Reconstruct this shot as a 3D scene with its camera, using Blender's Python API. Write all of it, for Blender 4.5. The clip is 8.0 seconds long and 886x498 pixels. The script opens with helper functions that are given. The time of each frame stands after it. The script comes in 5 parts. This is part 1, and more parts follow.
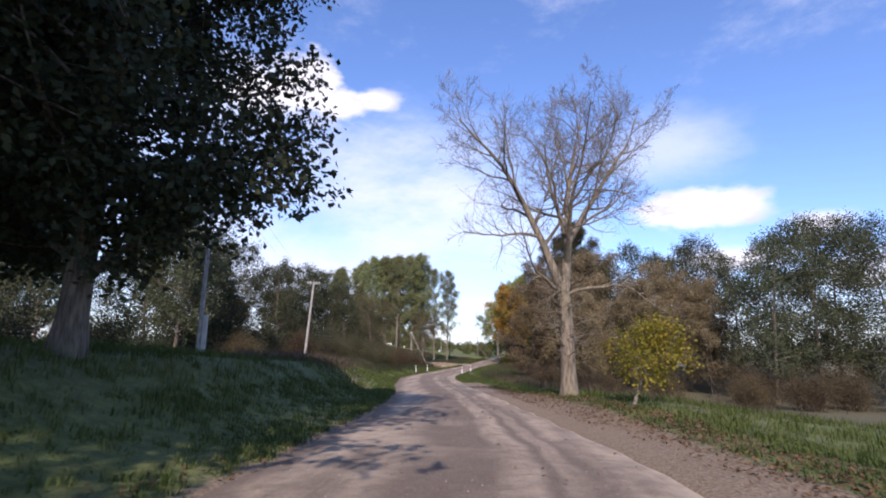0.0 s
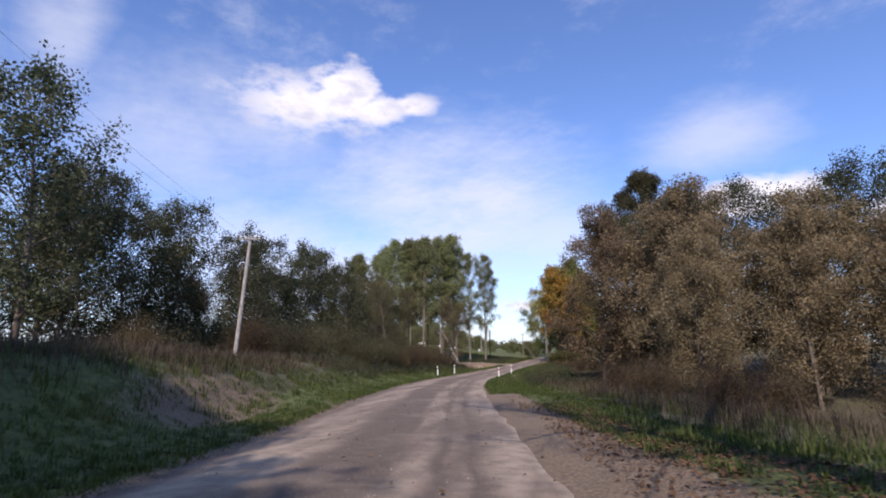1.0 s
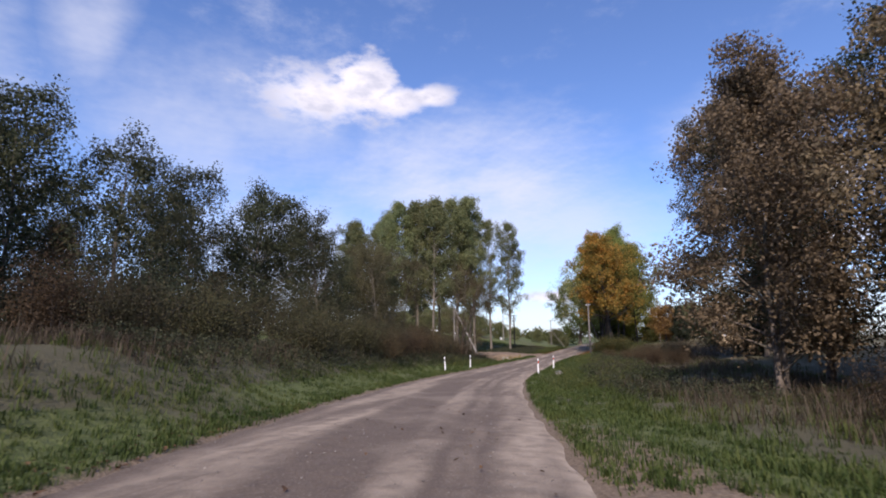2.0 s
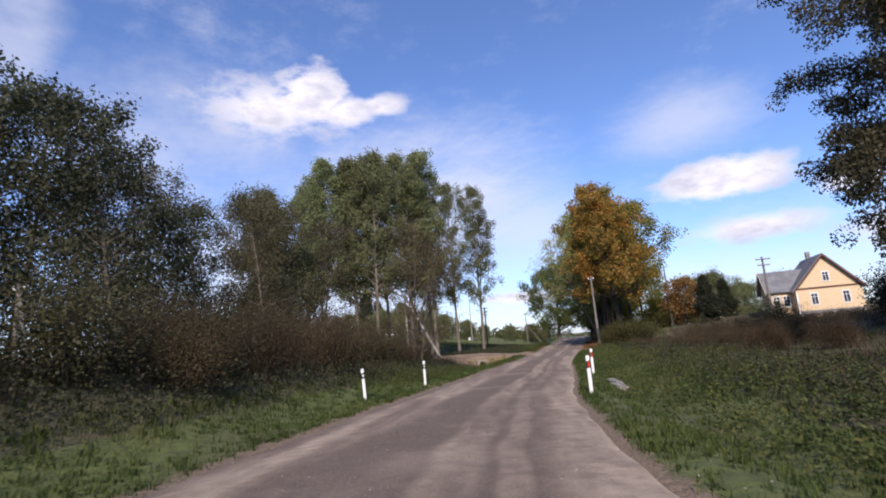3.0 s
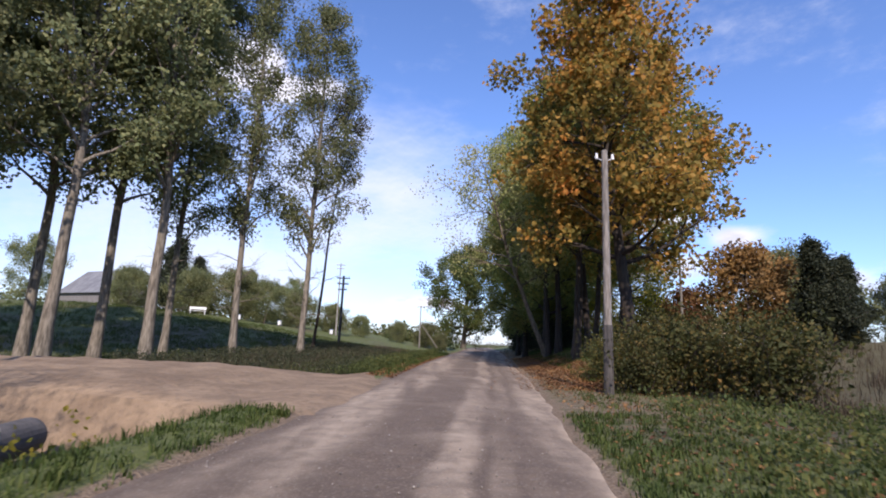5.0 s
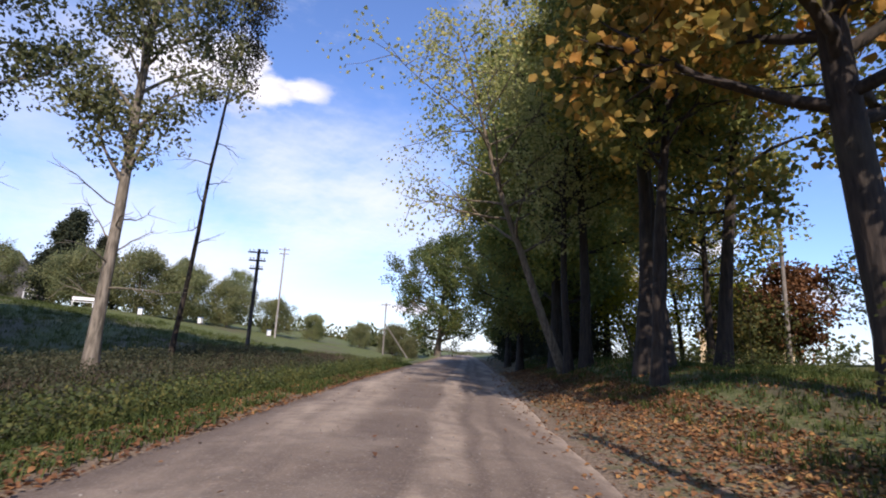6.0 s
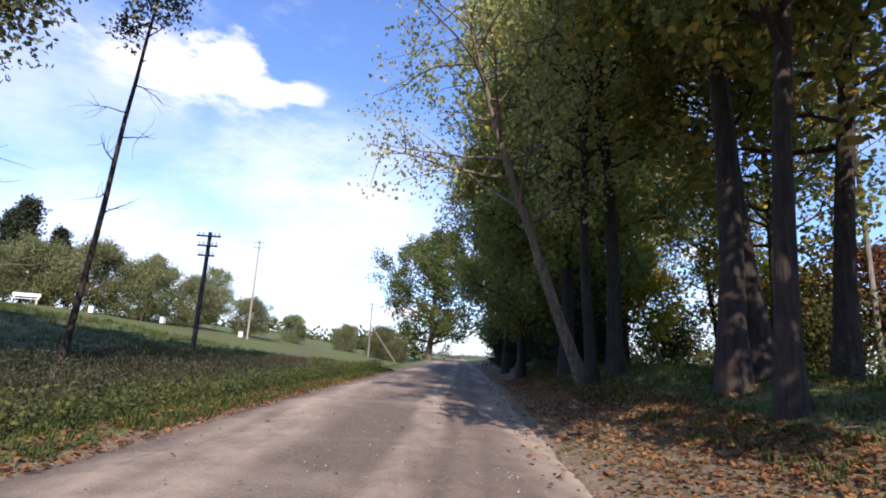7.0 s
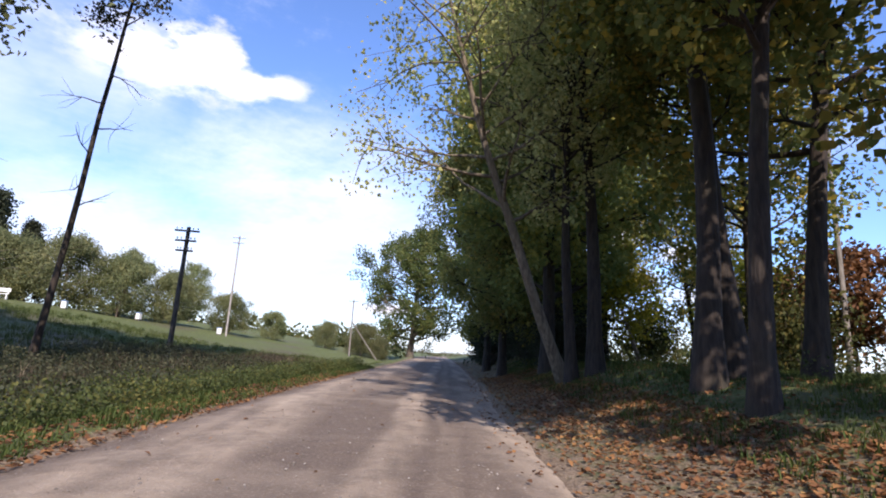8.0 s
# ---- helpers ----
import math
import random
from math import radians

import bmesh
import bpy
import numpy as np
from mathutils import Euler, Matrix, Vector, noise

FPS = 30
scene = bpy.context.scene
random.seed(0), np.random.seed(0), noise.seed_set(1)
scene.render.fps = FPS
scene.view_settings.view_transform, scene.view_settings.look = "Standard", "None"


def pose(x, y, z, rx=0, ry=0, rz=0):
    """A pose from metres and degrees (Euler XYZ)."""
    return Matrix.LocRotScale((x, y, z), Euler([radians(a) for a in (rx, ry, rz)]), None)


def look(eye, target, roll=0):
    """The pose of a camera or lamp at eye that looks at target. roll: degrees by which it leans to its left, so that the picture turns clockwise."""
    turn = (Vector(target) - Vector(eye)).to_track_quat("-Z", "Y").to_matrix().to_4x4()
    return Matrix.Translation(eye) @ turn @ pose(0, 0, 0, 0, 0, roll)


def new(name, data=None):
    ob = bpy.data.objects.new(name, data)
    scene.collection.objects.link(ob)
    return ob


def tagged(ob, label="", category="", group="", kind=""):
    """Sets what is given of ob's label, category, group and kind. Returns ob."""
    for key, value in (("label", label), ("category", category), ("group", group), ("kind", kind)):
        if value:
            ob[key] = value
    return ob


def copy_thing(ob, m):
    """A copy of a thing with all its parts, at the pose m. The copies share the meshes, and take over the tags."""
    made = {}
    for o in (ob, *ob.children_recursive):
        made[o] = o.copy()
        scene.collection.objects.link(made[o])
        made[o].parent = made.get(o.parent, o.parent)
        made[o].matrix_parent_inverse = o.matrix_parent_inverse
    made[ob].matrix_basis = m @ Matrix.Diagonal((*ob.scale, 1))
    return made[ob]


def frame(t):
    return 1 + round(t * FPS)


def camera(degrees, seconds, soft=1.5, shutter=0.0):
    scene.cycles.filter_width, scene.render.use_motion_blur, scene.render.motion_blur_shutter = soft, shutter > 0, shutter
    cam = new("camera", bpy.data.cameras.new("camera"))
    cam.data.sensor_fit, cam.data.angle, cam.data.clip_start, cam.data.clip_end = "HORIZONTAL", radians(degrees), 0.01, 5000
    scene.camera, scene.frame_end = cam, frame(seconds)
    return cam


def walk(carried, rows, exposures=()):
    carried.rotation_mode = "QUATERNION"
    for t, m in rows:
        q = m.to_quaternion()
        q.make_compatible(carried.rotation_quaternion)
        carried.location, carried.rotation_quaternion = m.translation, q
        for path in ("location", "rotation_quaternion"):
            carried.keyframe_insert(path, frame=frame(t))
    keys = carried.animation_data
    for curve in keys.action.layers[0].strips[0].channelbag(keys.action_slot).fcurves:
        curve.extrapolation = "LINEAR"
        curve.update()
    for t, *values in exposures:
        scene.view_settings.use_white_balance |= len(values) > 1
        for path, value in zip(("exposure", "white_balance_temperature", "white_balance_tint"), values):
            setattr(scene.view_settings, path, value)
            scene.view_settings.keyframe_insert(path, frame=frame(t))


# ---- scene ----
# the camera: a car's camera, tilted up, on a gravel road
PATH = [
    (0, (4.222, 7.241, 4.259), (4.054, 9.198, 4.636), 0.7),
    (0.5, (4.801, 16.836, 3.818), (4.579, 18.789, 4.185), -0.5),
    (1, (4.517, 27.035, 3.319), (4.179, 28.968, 3.703), -0.5),
    (2.3, (0.667, 52.885, 2.364), (0.249, 54.81, 2.708), -0.5),
    (2.5, (-0.118, 57.526, 2.179), (-0.496, 59.457, 2.537), -1.8),
    (3, (-1.095, 68.172, 1.761), (-1.35, 70.121, 2.131), -4.6),
    (3.5, (-1.383, 78.418, 1.487), (-1.492, 80.378, 1.867), -4.3),
    (4, (-1.212, 88.645, 1.367), (-1.176, 90.616, 1.707), -2.0),
    (4.2, (-0.506, 92.192, 1.36), (-0.449, 94.163, 1.695), -1.4),
    (5.3, (2.177, 111.328, 1.36), (2.257, 113.289, 1.746), 3.4),
    (5.5, (2.585, 114.56, 1.36), (2.692, 116.518, 1.754), 3.3),
    (6, (3.7, 121.062, 1.36), (3.844, 123.017, 1.756), 3.0),
    (6.5, (4.371, 125.054, 1.36), (4.534, 127.007, 1.76), 2.8),
    (7, (4.602, 126.417, 1.36), (4.766, 128.367, 1.771), 3.1),
    (7.5, (4.602, 126.417, 1.36), (4.761, 128.367, 1.777), 3.0),
    (7.65, (4.602, 126.417, 1.36), (4.772, 128.366, 1.776), 3.0),
    (8, (4.602, 126.417, 1.36), (4.836, 128.361, 1.766), 3.3),
]
cam = camera(83.0, 8.0, soft=1.9, shutter=0.045)
walk(cam, [(t, look(eye, target, roll)) for t, eye, target, roll in PATH],
     exposures=[(0, 0.3, 6400, 24), (1, 0.02, 6400, 24), (2.5, -0.05, 6400, 23), (4.2, 0.02, 6350, 22), (5.5, 0.25, 6300, 23), (6, 0.25, 6450, 22), (6.5, 0.56, 6350, 22), (8, 0.56, 6350, 22)])

# ---------------------------------------------------------------- light
SUN_AZ, SUN_EL = radians(179), radians(38)  # from +y towards +x
sun_dir = Vector((math.sin(SUN_AZ) * math.cos(SUN_EL), math.cos(SUN_AZ) * math.cos(SUN_EL), math.sin(SUN_EL)))
sun_data = bpy.data.lights.new("sun", "SUN")
sun_data.energy, sun_data.angle, sun_data.color = 5.0, radians(0.5), (1.0, 0.92, 0.80)
sun = new("sun", sun_data)
sun.rotation_euler = sun_dir.to_track_quat("Z", "Y").to_euler()


class Nodes:
    """Short hand for node trees."""

    def __init__(self, tree):
        self.tree = tree
        tree.nodes.clear()

    def add(self, kind, **inputs):
        n = self.tree.nodes.new(kind)
        for k, v in inputs.items():
            self.set(n, k.replace("_", " "), v)
        return n

    def set(self, n, key, v):
        sock = n.inputs[int(key[1:])] if key[0] == "i" and key[1:].isdigit() else n.inputs[key]
        if isinstance(v, bpy.types.NodeSocket):
            self.tree.links.new(v, sock)
        else:
            sock.default_value = v

    def math(self, op, a, b=0.0, c=0.0, clamp=False):
        n = self.add("ShaderNodeMath", i0=a, i1=b, i2=c)
        n.operation, n.use_clamp = op, clamp
        return n.outputs[0]

    def vmath(self, op, a, b=(0, 0, 0)):
        n = self.add("ShaderNodeVectorMath", i0=a, i1=b)
        n.operation = op
        return n.outputs["Value"] if op in ("DOT_PRODUCT", "LENGTH", "DISTANCE") else n.outputs["Vector"]

    def mix(self, fac, a, b, blend="MIX"):
        n = self.add("ShaderNodeMix")
        n.data_type, n.blend_type = "RGBA", blend
        self.set(n, "i0", fac), self.set(n, "i6", a), self.set(n, "i7", b)
        return n.outputs[2]

    def noise(self, vec, scale, detail=4.0, rough=0.55, out="Fac"):
        n = self.add("ShaderNodeTexNoise", Scale=scale, Detail=detail, Roughness=rough)
        if vec is not None:
            self.set(n, "Vector", vec)
        return n.outputs[out]

    def ramp(self, fac, stops):
        n = self.add("ShaderNodeValToRGB")
        el = n.color_ramp.elements
        while len(el) < len(stops):
            el.new(0.5)
        for e, (p, c) in zip(el, stops):
            e.position, e.color = p, (*c, 1) if len(c) == 3 else c
        self.set(n, "Fac", fac)
        return n.outputs["Color"]

    def step(self, v, lo, hi):
        n = self.add("ShaderNodeMapRange")
        n.interpolation_type = "SMOOTHSTEP"
        self.set(n, "i0", v), self.set(n, "i1", lo), self.set(n, "i2", hi)
        return n.outputs[0]


def make_world():
    w = bpy.data.worlds.new("sky")
    scene.world = w
    w.use_nodes = True
    g = Nodes(w.node_tree)
    sky = g.add("ShaderNodeTexSky")
    sky.sky_type, sky.sun_disc, sky.sun_elevation, sky.sun_rotation = "NISHITA", False, SUN_EL, SUN_AZ
    sky.air_density, sky.dust_density, sky.ozone_density = 1.0, 0.6, 2.5
    way = g.add("ShaderNodeTexCoord").outputs["Generated"]
    sep = g.add("ShaderNodeSeparateXYZ", Vector=way)
    x, y, z = sep.outputs
    az = g.math("ARCTAN2", x, y)
    el = g.math("ARCSINE", z)
    flat = g.add("ShaderNodeCombineXYZ", X=az, Y=g.math("MULTIPLY", el, 2.0), Z=0.0).outputs[0]
    puff = g.noise(flat, 13.0, 9.0, 0.58)
    soft = g.noise(flat, 3.2, 5.0, 0.6)
    wisp = g.noise(flat, 2.2, 8.0, 0.68)

    def cloud(a, e, wa, we, sharp, ragged):
        """A cloud's cover round azimuth a, height e, with half widths, in degrees."""
        da = g.math("DIVIDE", g.math("SUBTRACT", az, radians(a)), radians(wa))
        de = g.math("DIVIDE", g.math("SUBTRACT", el, radians(e)), radians(we))
        d = g.math("SQRT", g.math("ADD", g.math("MULTIPLY", da, da), g.math("MULTIPLY", de, de)))
        d = g.math("ADD", d, g.math("MULTIPLY", g.math("SUBTRACT", puff, 0.5), ragged))
        return g.math("SUBTRACT", 1.0, g.step(d, 1.0 - sharp, 1.0 + sharp * 0.4))

    cover = None
    for c in ((-26.5, 26.4, 7.6, 3.0, 0.7, 2.3), (-21.8, 27.8, 4.8, 3.2, 0.4, 1.9), (-18.0, 26.4, 4.2, 2.0, 0.6, 2.2), (-13.6, 27.0, 3.2, 1.2, 0.6, 1.8),
              (23, 14.0, 6.6, 2.3, 0.4, 1.4), (25, 8.8, 6.0, 1.3, 0.8, 2.2), (38, 7.0, 6.0, 1.9, 0.8, 2.2), (33, 11.5, 2.8, 1.1, 0.9, 2.0),
              (1, 4.4, 5.0, 0.8, 0.8, 1.8)):
        m = cloud(*c)
        cover = m if cover is None else g.math("MAXIMUM", cover, m)
    haze = None
    for a, e, wa, we, k in ((-9, 15, 17, 11, 0.85), (-24, 8, 26, 9, 0.8), (2, 12, 12, 5.5, 0.6), (20, 20.5, 8, 4.0, 0.55), (-36, 22, 16, 8, 0.5), (30, 4, 30, 4, 0.5), (-50, 30, 4, 8, 0.55), (-60, 24, 6, 7, 0.6), (-66, 12, 14, 7, 0.7)):
        m = g.math("MULTIPLY", cloud(a, e, wa, we, 0.85, 0.9), k)
        haze = m if haze is None else g.math("MAXIMUM", haze, m)
    haze = g.math("MULTIPLY", haze, g.step(soft, 0.2, 0.6))
    thin = g.math("MULTIPLY", g.step(wisp, 0.5, 0.8), 0.5)
    low = g.math("MULTIPLY", g.math("SUBTRACT", 1.0, g.step(z, 0.0, 0.16)), 0.45)
    veil = g.math("MAXIMUM", g.math("MAXIMUM", haze, thin), low, clamp=True)
    body = g.mix(g.step(puff, 0.3, 0.65), (0.62, 0.66, 0.75, 1), (1.0, 1.0, 1.0, 1))
    # cloud light in the sky texture's own units
    bright = g.vmath("MULTIPLY", body, (CLOUD, CLOUD, CLOUD))
    veiled = (CLOUD * 0.76, CLOUD * 0.82, CLOUD * 0.88, 1)
    tinted = g.mix(1.0, sky.outputs[0], (1.0, 1.2, 1.48, 1), "MULTIPLY")
    col = g.mix(veil, tinted, veiled)
    col = g.mix(cover, col, bright)
    bg = g.add("ShaderNodeBackground", Color=col, Strength=SKY)
    out = g.add("ShaderNodeOutputWorld", Surface=bg.outputs[0])


SKY, CLOUD = 0.14, 8.0
make_world()

# ---------------------------------------------------------------- materials


def material(name, build, rough=0.9, **extra):
    """A principled material; build(g, co) gives colour and, if it likes, height for bump."""
    m = bpy.data.materials.new(name)
    m.use_nodes = True
    g = Nodes(m.node_tree)
    co = g.add("ShaderNodeTexCoord").outputs["Object"]
    made = build(g, co)
    colour, height, dist = made if isinstance(made, tuple) else (made, None, 0)
    b = g.add("ShaderNodeBsdfPrincipled", Base_Color=colour, Roughness=rough)
    for k, v in extra.items():
        g.set(b, k.replace("_", " "), v)
    if height is not None:
        bump = g.add("ShaderNodeBump", Height=height, Distance=dist, Strength=1.0)
        g.set(b, "Normal", bump.outputs[0])
    g.add("ShaderNodeOutputMaterial", Surface=b.outputs[0])
    return m


def leaf_material(name, stops, through_light=0.45, spread=0.25):
    """Leaves: colours by island, a shift for each tree, light that comes through."""
    m = bpy.data.materials.new(name)
    m.use_nodes = True
    g = Nodes(m.node_tree)
    island = g.add("ShaderNodeNewGeometry").outputs["Random Per Island"]
    tree = g.add("ShaderNodeObjectInfo").outputs["Random"]
    co = g.add("ShaderNodeTexCoord").outputs["Object"]
    patch = g.noise(co, 0.45, 3.0)
    f = g.math("ADD", g.math("MULTIPLY", island, 0.55), g.math("ADD", g.math("MULTIPLY", g.math("SUBTRACT", patch, 0.5), 1.1), 0.22), clamp=True)
    col = g.ramp(f, stops)
    hsv = g.add("ShaderNodeHueSaturation", Color=col, Value=g.math("ADD", 1 - spread, g.math("MULTIPLY", tree, 2 * spread)),
                Hue=g.math("ADD", 0.485, g.math("MULTIPLY", tree, 0.03)))
    d = g.add("ShaderNodeBsdfPrincipled", Base_Color=hsv.outputs[0], Roughness=0.7, Specular_IOR_Level=0.3)
    t = g.add("ShaderNodeBsdfTranslucent", Color=hsv.outputs[0])
    mixed = g.add("ShaderNodeMixShader", Fac=through_light)
    g.set(mixed, "i1", d.outputs[0]), g.set(mixed, "i2", t.outputs[0])
    g.add("ShaderNodeOutputMaterial", Surface=mixed.outputs[0])
    return m


def speckle(a, b, c, s1=1.2, s2=14.0, bump=0.01):
    def build(g, co):
        n1, n2 = g.noise(co, s1, 5.0), g.noise(co, s2, 4.0)
        col = g.mix(g.step(n1, 0.3, 0.7), a, b)
        col = g.mix(g.math("MULTIPLY", g.step(n2, 0.45, 0.75), 0.6), col, c)
        return col, n2, bump
    return build


def bark_build(a, b, c):
    def build(g, co):
        st = g.vmath("MULTIPLY", co, (9, 9, 1.6))
        n1, n2 = g.noise(st, 1.4, 6.0), g.noise(co, 0.6, 3.0)
        col = g.mix(g.step(n1, 0.3, 0.7), a, b)
        col = g.mix(g.math("MULTIPLY", g.step(n2, 0.45, 0.7), 0.7), col, c)
        return col, n1, 0.03
    return build


def rgba(r, g, b):
    return (r, g, b, 1)


BARK = material("bark_grey_brown", bark_build(rgba(0.05, 0.038, 0.028), rgba(0.17, 0.135, 0.10), rgba(0.12, 0.12, 0.075)))
# near-black: the shade on the avenue trunks is put into the bark colour
BARK_SHADED = material("bark_shaded", bark_build(rgba(0.014, 0.010, 0.007), rgba(0.048, 0.034, 0.023), rgba(0.04, 0.034, 0.018)))
BARK_TAN = material("bark_tan", bark_build(rgba(0.07, 0.053, 0.036), rgba(0.24, 0.19, 0.125), rgba(0.14, 0.115, 0.07)))
BARK_ASPEN = material("bark_pale", bark_build(rgba(0.08, 0.066, 0.047), rgba(0.24, 0.205, 0.155), rgba(0.17, 0.145, 0.10)))
BARK_BARE = material("bark_ash", bark_build(rgba(0.075, 0.06, 0.042), rgba(0.22, 0.178, 0.128), rgba(0.17, 0.15, 0.09)))
LEAF = {
    # dark green, taken near black to carry the shade on the left-bank trees
    "dark": leaf_material("leaf_dark_green_shaded", [(0.0, (0.018, 0.024, 0.013)), (0.5, (0.034, 0.042, 0.02)), (1.0, (0.065, 0.066, 0.032))], 0.3),
    "poplar": leaf_material("leaf_poplar_green", [(0.0, (0.095, 0.125, 0.056)), (0.5, (0.19, 0.21, 0.09)), (1.0, (0.36, 0.325, 0.14))], 0.45),
    "green": leaf_material("leaf_green", [(0.0, (0.040, 0.062, 0.021)), (0.5, (0.090, 0.117, 0.033)), (1.0, (0.214, 0.182, 0.045))], 0.45),
    "maple": leaf_material("leaf_maple", [(0.0, (0.08, 0.10, 0.022)), (0.36, (0.25, 0.215, 0.042)), (0.58, (0.48, 0.335, 0.062)), (0.82, (0.68, 0.385, 0.07)), (1.0, (0.70, 0.30, 0.05))], 0.55, 0.1),
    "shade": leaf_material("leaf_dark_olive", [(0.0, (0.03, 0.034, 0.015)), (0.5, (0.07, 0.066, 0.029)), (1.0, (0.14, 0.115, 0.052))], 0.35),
    "turning": leaf_material("leaf_turning", [(0.0, (0.075, 0.105, 0.03)), (0.5, (0.19, 0.21, 0.055)), (0.8, (0.48, 0.35, 0.07)), (1.0, (0.66, 0.40, 0.06))], 0.5, 0.12),
    "linden": leaf_material("leaf_linden", [(0.0, (0.13, 0.175, 0.055)), (0.55, (0.27, 0.295, 0.085)), (0.85, (0.45, 0.38, 0.09)), (1.0, (0.62, 0.40, 0.07))], 0.55, 0.12),
    "yellow": leaf_material("leaf_yellow_green", [(0.0, (0.11, 0.135, 0.018)), (0.5, (0.30, 0.28, 0.033)), (1.0, (0.58, 0.46, 0.055))], 0.55),
    "hazel": leaf_material("leaf_hazel", [(0.0, (0.03, 0.042, 0.013)), (0.5, (0.075, 0.08, 0.022)), (0.85, (0.19, 0.13, 0.033)), (1.0, (0.36, 0.18, 0.042))], 0.4),
    "brown": leaf_material("leaf_brown", [(0.0, (0.085, 0.07, 0.038)), (0.5, (0.21, 0.16, 0.086)), (1.0, (0.37, 0.285, 0.155))], 0.4),
    "olive": leaf_material("leaf_olive", [(0.0, (0.043, 0.044, 0.020)), (0.5, (0.106, 0.096, 0.043)), (1.0, (0.213, 0.173, 0.081))], 0.4),
    "pale": leaf_material("leaf_pale_yellow", [(0.0, (0.20, 0.22, 0.07)), (0.5, (0.42, 0.40, 0.15)), (1.0, (0.62, 0.52, 0.2))], 0.5, 0.1),
    "scrub": leaf_material("leaf_scrub", [(0.0, (0.036, 0.028, 0.014)), (0.5, (0.095, 0.066, 0.032)), (1.0, (0.18, 0.12, 0.055))], 0.35),
    "forest": leaf_material("leaf_forest", [(0.0, (0.025, 0.034, 0.016)), (0.5, (0.06, 0.07, 0.033)), (1.0, (0.13, 0.125, 0.06))], 0.35),
    "rust": leaf_material("leaf_rust", [(0.0, (0.081, 0.054, 0.020)), (0.5, (0.203, 0.101, 0.041)), (1.0, (0.351, 0.176, 0.054))], 0.4),
}
GRASS = leaf_material("grass_blades", [(0.0, (0.026, 0.044, 0.009)), (0.5, (0.07, 0.098, 0.02)), (0.85, (0.13, 0.14, 0.034)), (1.0, (0.25, 0.18, 0.08))], 0.4, 0.0)
FALLEN_DARK = leaf_material("old_leaves", [(0.0, (0.06, 0.032, 0.018)), (0.5, (0.13, 0.07, 0.035)), (1.0, (0.24, 0.14, 0.06))], 0.2, 0.0)
DRY = leaf_material("dry_grass", [(0.0, (0.035, 0.028, 0.016)), (0.5, (0.085, 0.065, 0.04)), (0.9, (0.15, 0.115, 0.07)), (1.0, (0.26, 0.21, 0.13))], 0.35, 0.0)
FALLEN = leaf_material("fallen_leaves", [(0.0, (0.07, 0.034, 0.02)), (0.45, (0.19, 0.088, 0.036)), (0.75, (0.33, 0.17, 0.06)), (1.0, (0.62, 0.42, 0.14))], 0.25, 0.0)

# ---------------------------------------------------------------- lie of the land
EDGE_Y = np.array([-60, 0, 13, 20, 30, 37, 47, 64, 75, 84, 90, 100, 110, 126, 137, 150, 172, 205, 260, 400, 900.0])
EDGE_L = np.array([4.0, 1.6, 1.0, 0.7, -0.1, -1.0, -2.9, -5.4, -6.1, -5.5, -4.5, -2.9, -1.0, 0.7, 1.7, 3.3, 6.4, 10.2, 17, 36, 110.0])
EDGE_R = np.array([9.5, 7.4, 6.9, 6.4, 5.3, 4.4, 2.9, 0.9, 0.2, 0.4, 1.2, 2.0, 3.4, 6.0, 7.4, 9.4, 12.4, 16.4, 23, 42, 116.0])
FALL_Y = np.array([-60, -20, 5, 15, 26, 40, 53, 60, 70, 82, 90, 210, 260, 400, 900.0])
FALL_Z = np.array([4.4, 3.7, 3.0, 2.55, 2.0, 1.45, 1.0, 0.72, 0.33, 0.04, 0.0, 0.35, 0.3, -2.0, -6.0])


def smooth_at(y, ys, vs, r=3.0):
    return sum(np.interp(y + d, ys, vs) for d in (-r, -r / 2, 0, r / 2, r)) / 5


def sstep(v, lo, hi):
    t = np.clip((v - lo) / (hi - lo), 0, 1)
    return t * t * (3 - 2 * t)


def road_z(y):
    return smooth_at(y, FALL_Y, FALL_Z, 5.0)


def edge_l(y):
    return smooth_at(y, EDGE_Y, EDGE_L)


def edge_r(y):
    return smooth_at(y, EDGE_Y, EDGE_R)


def bumps(x, y):
    return (np.sin(x * 0.31 + y * 0.17) * np.sin(y * 0.23 - x * 0.11 + 1.3) * 0.5 + np.sin(x * 0.9 + 2.1 + y * 0.35) * np.sin(y * 0.8 + 0.4) * 0.22
            + np.sin(x * 2.7 + y * 1.1) * np.sin(y * 2.3 - x * 0.7) * 0.08)


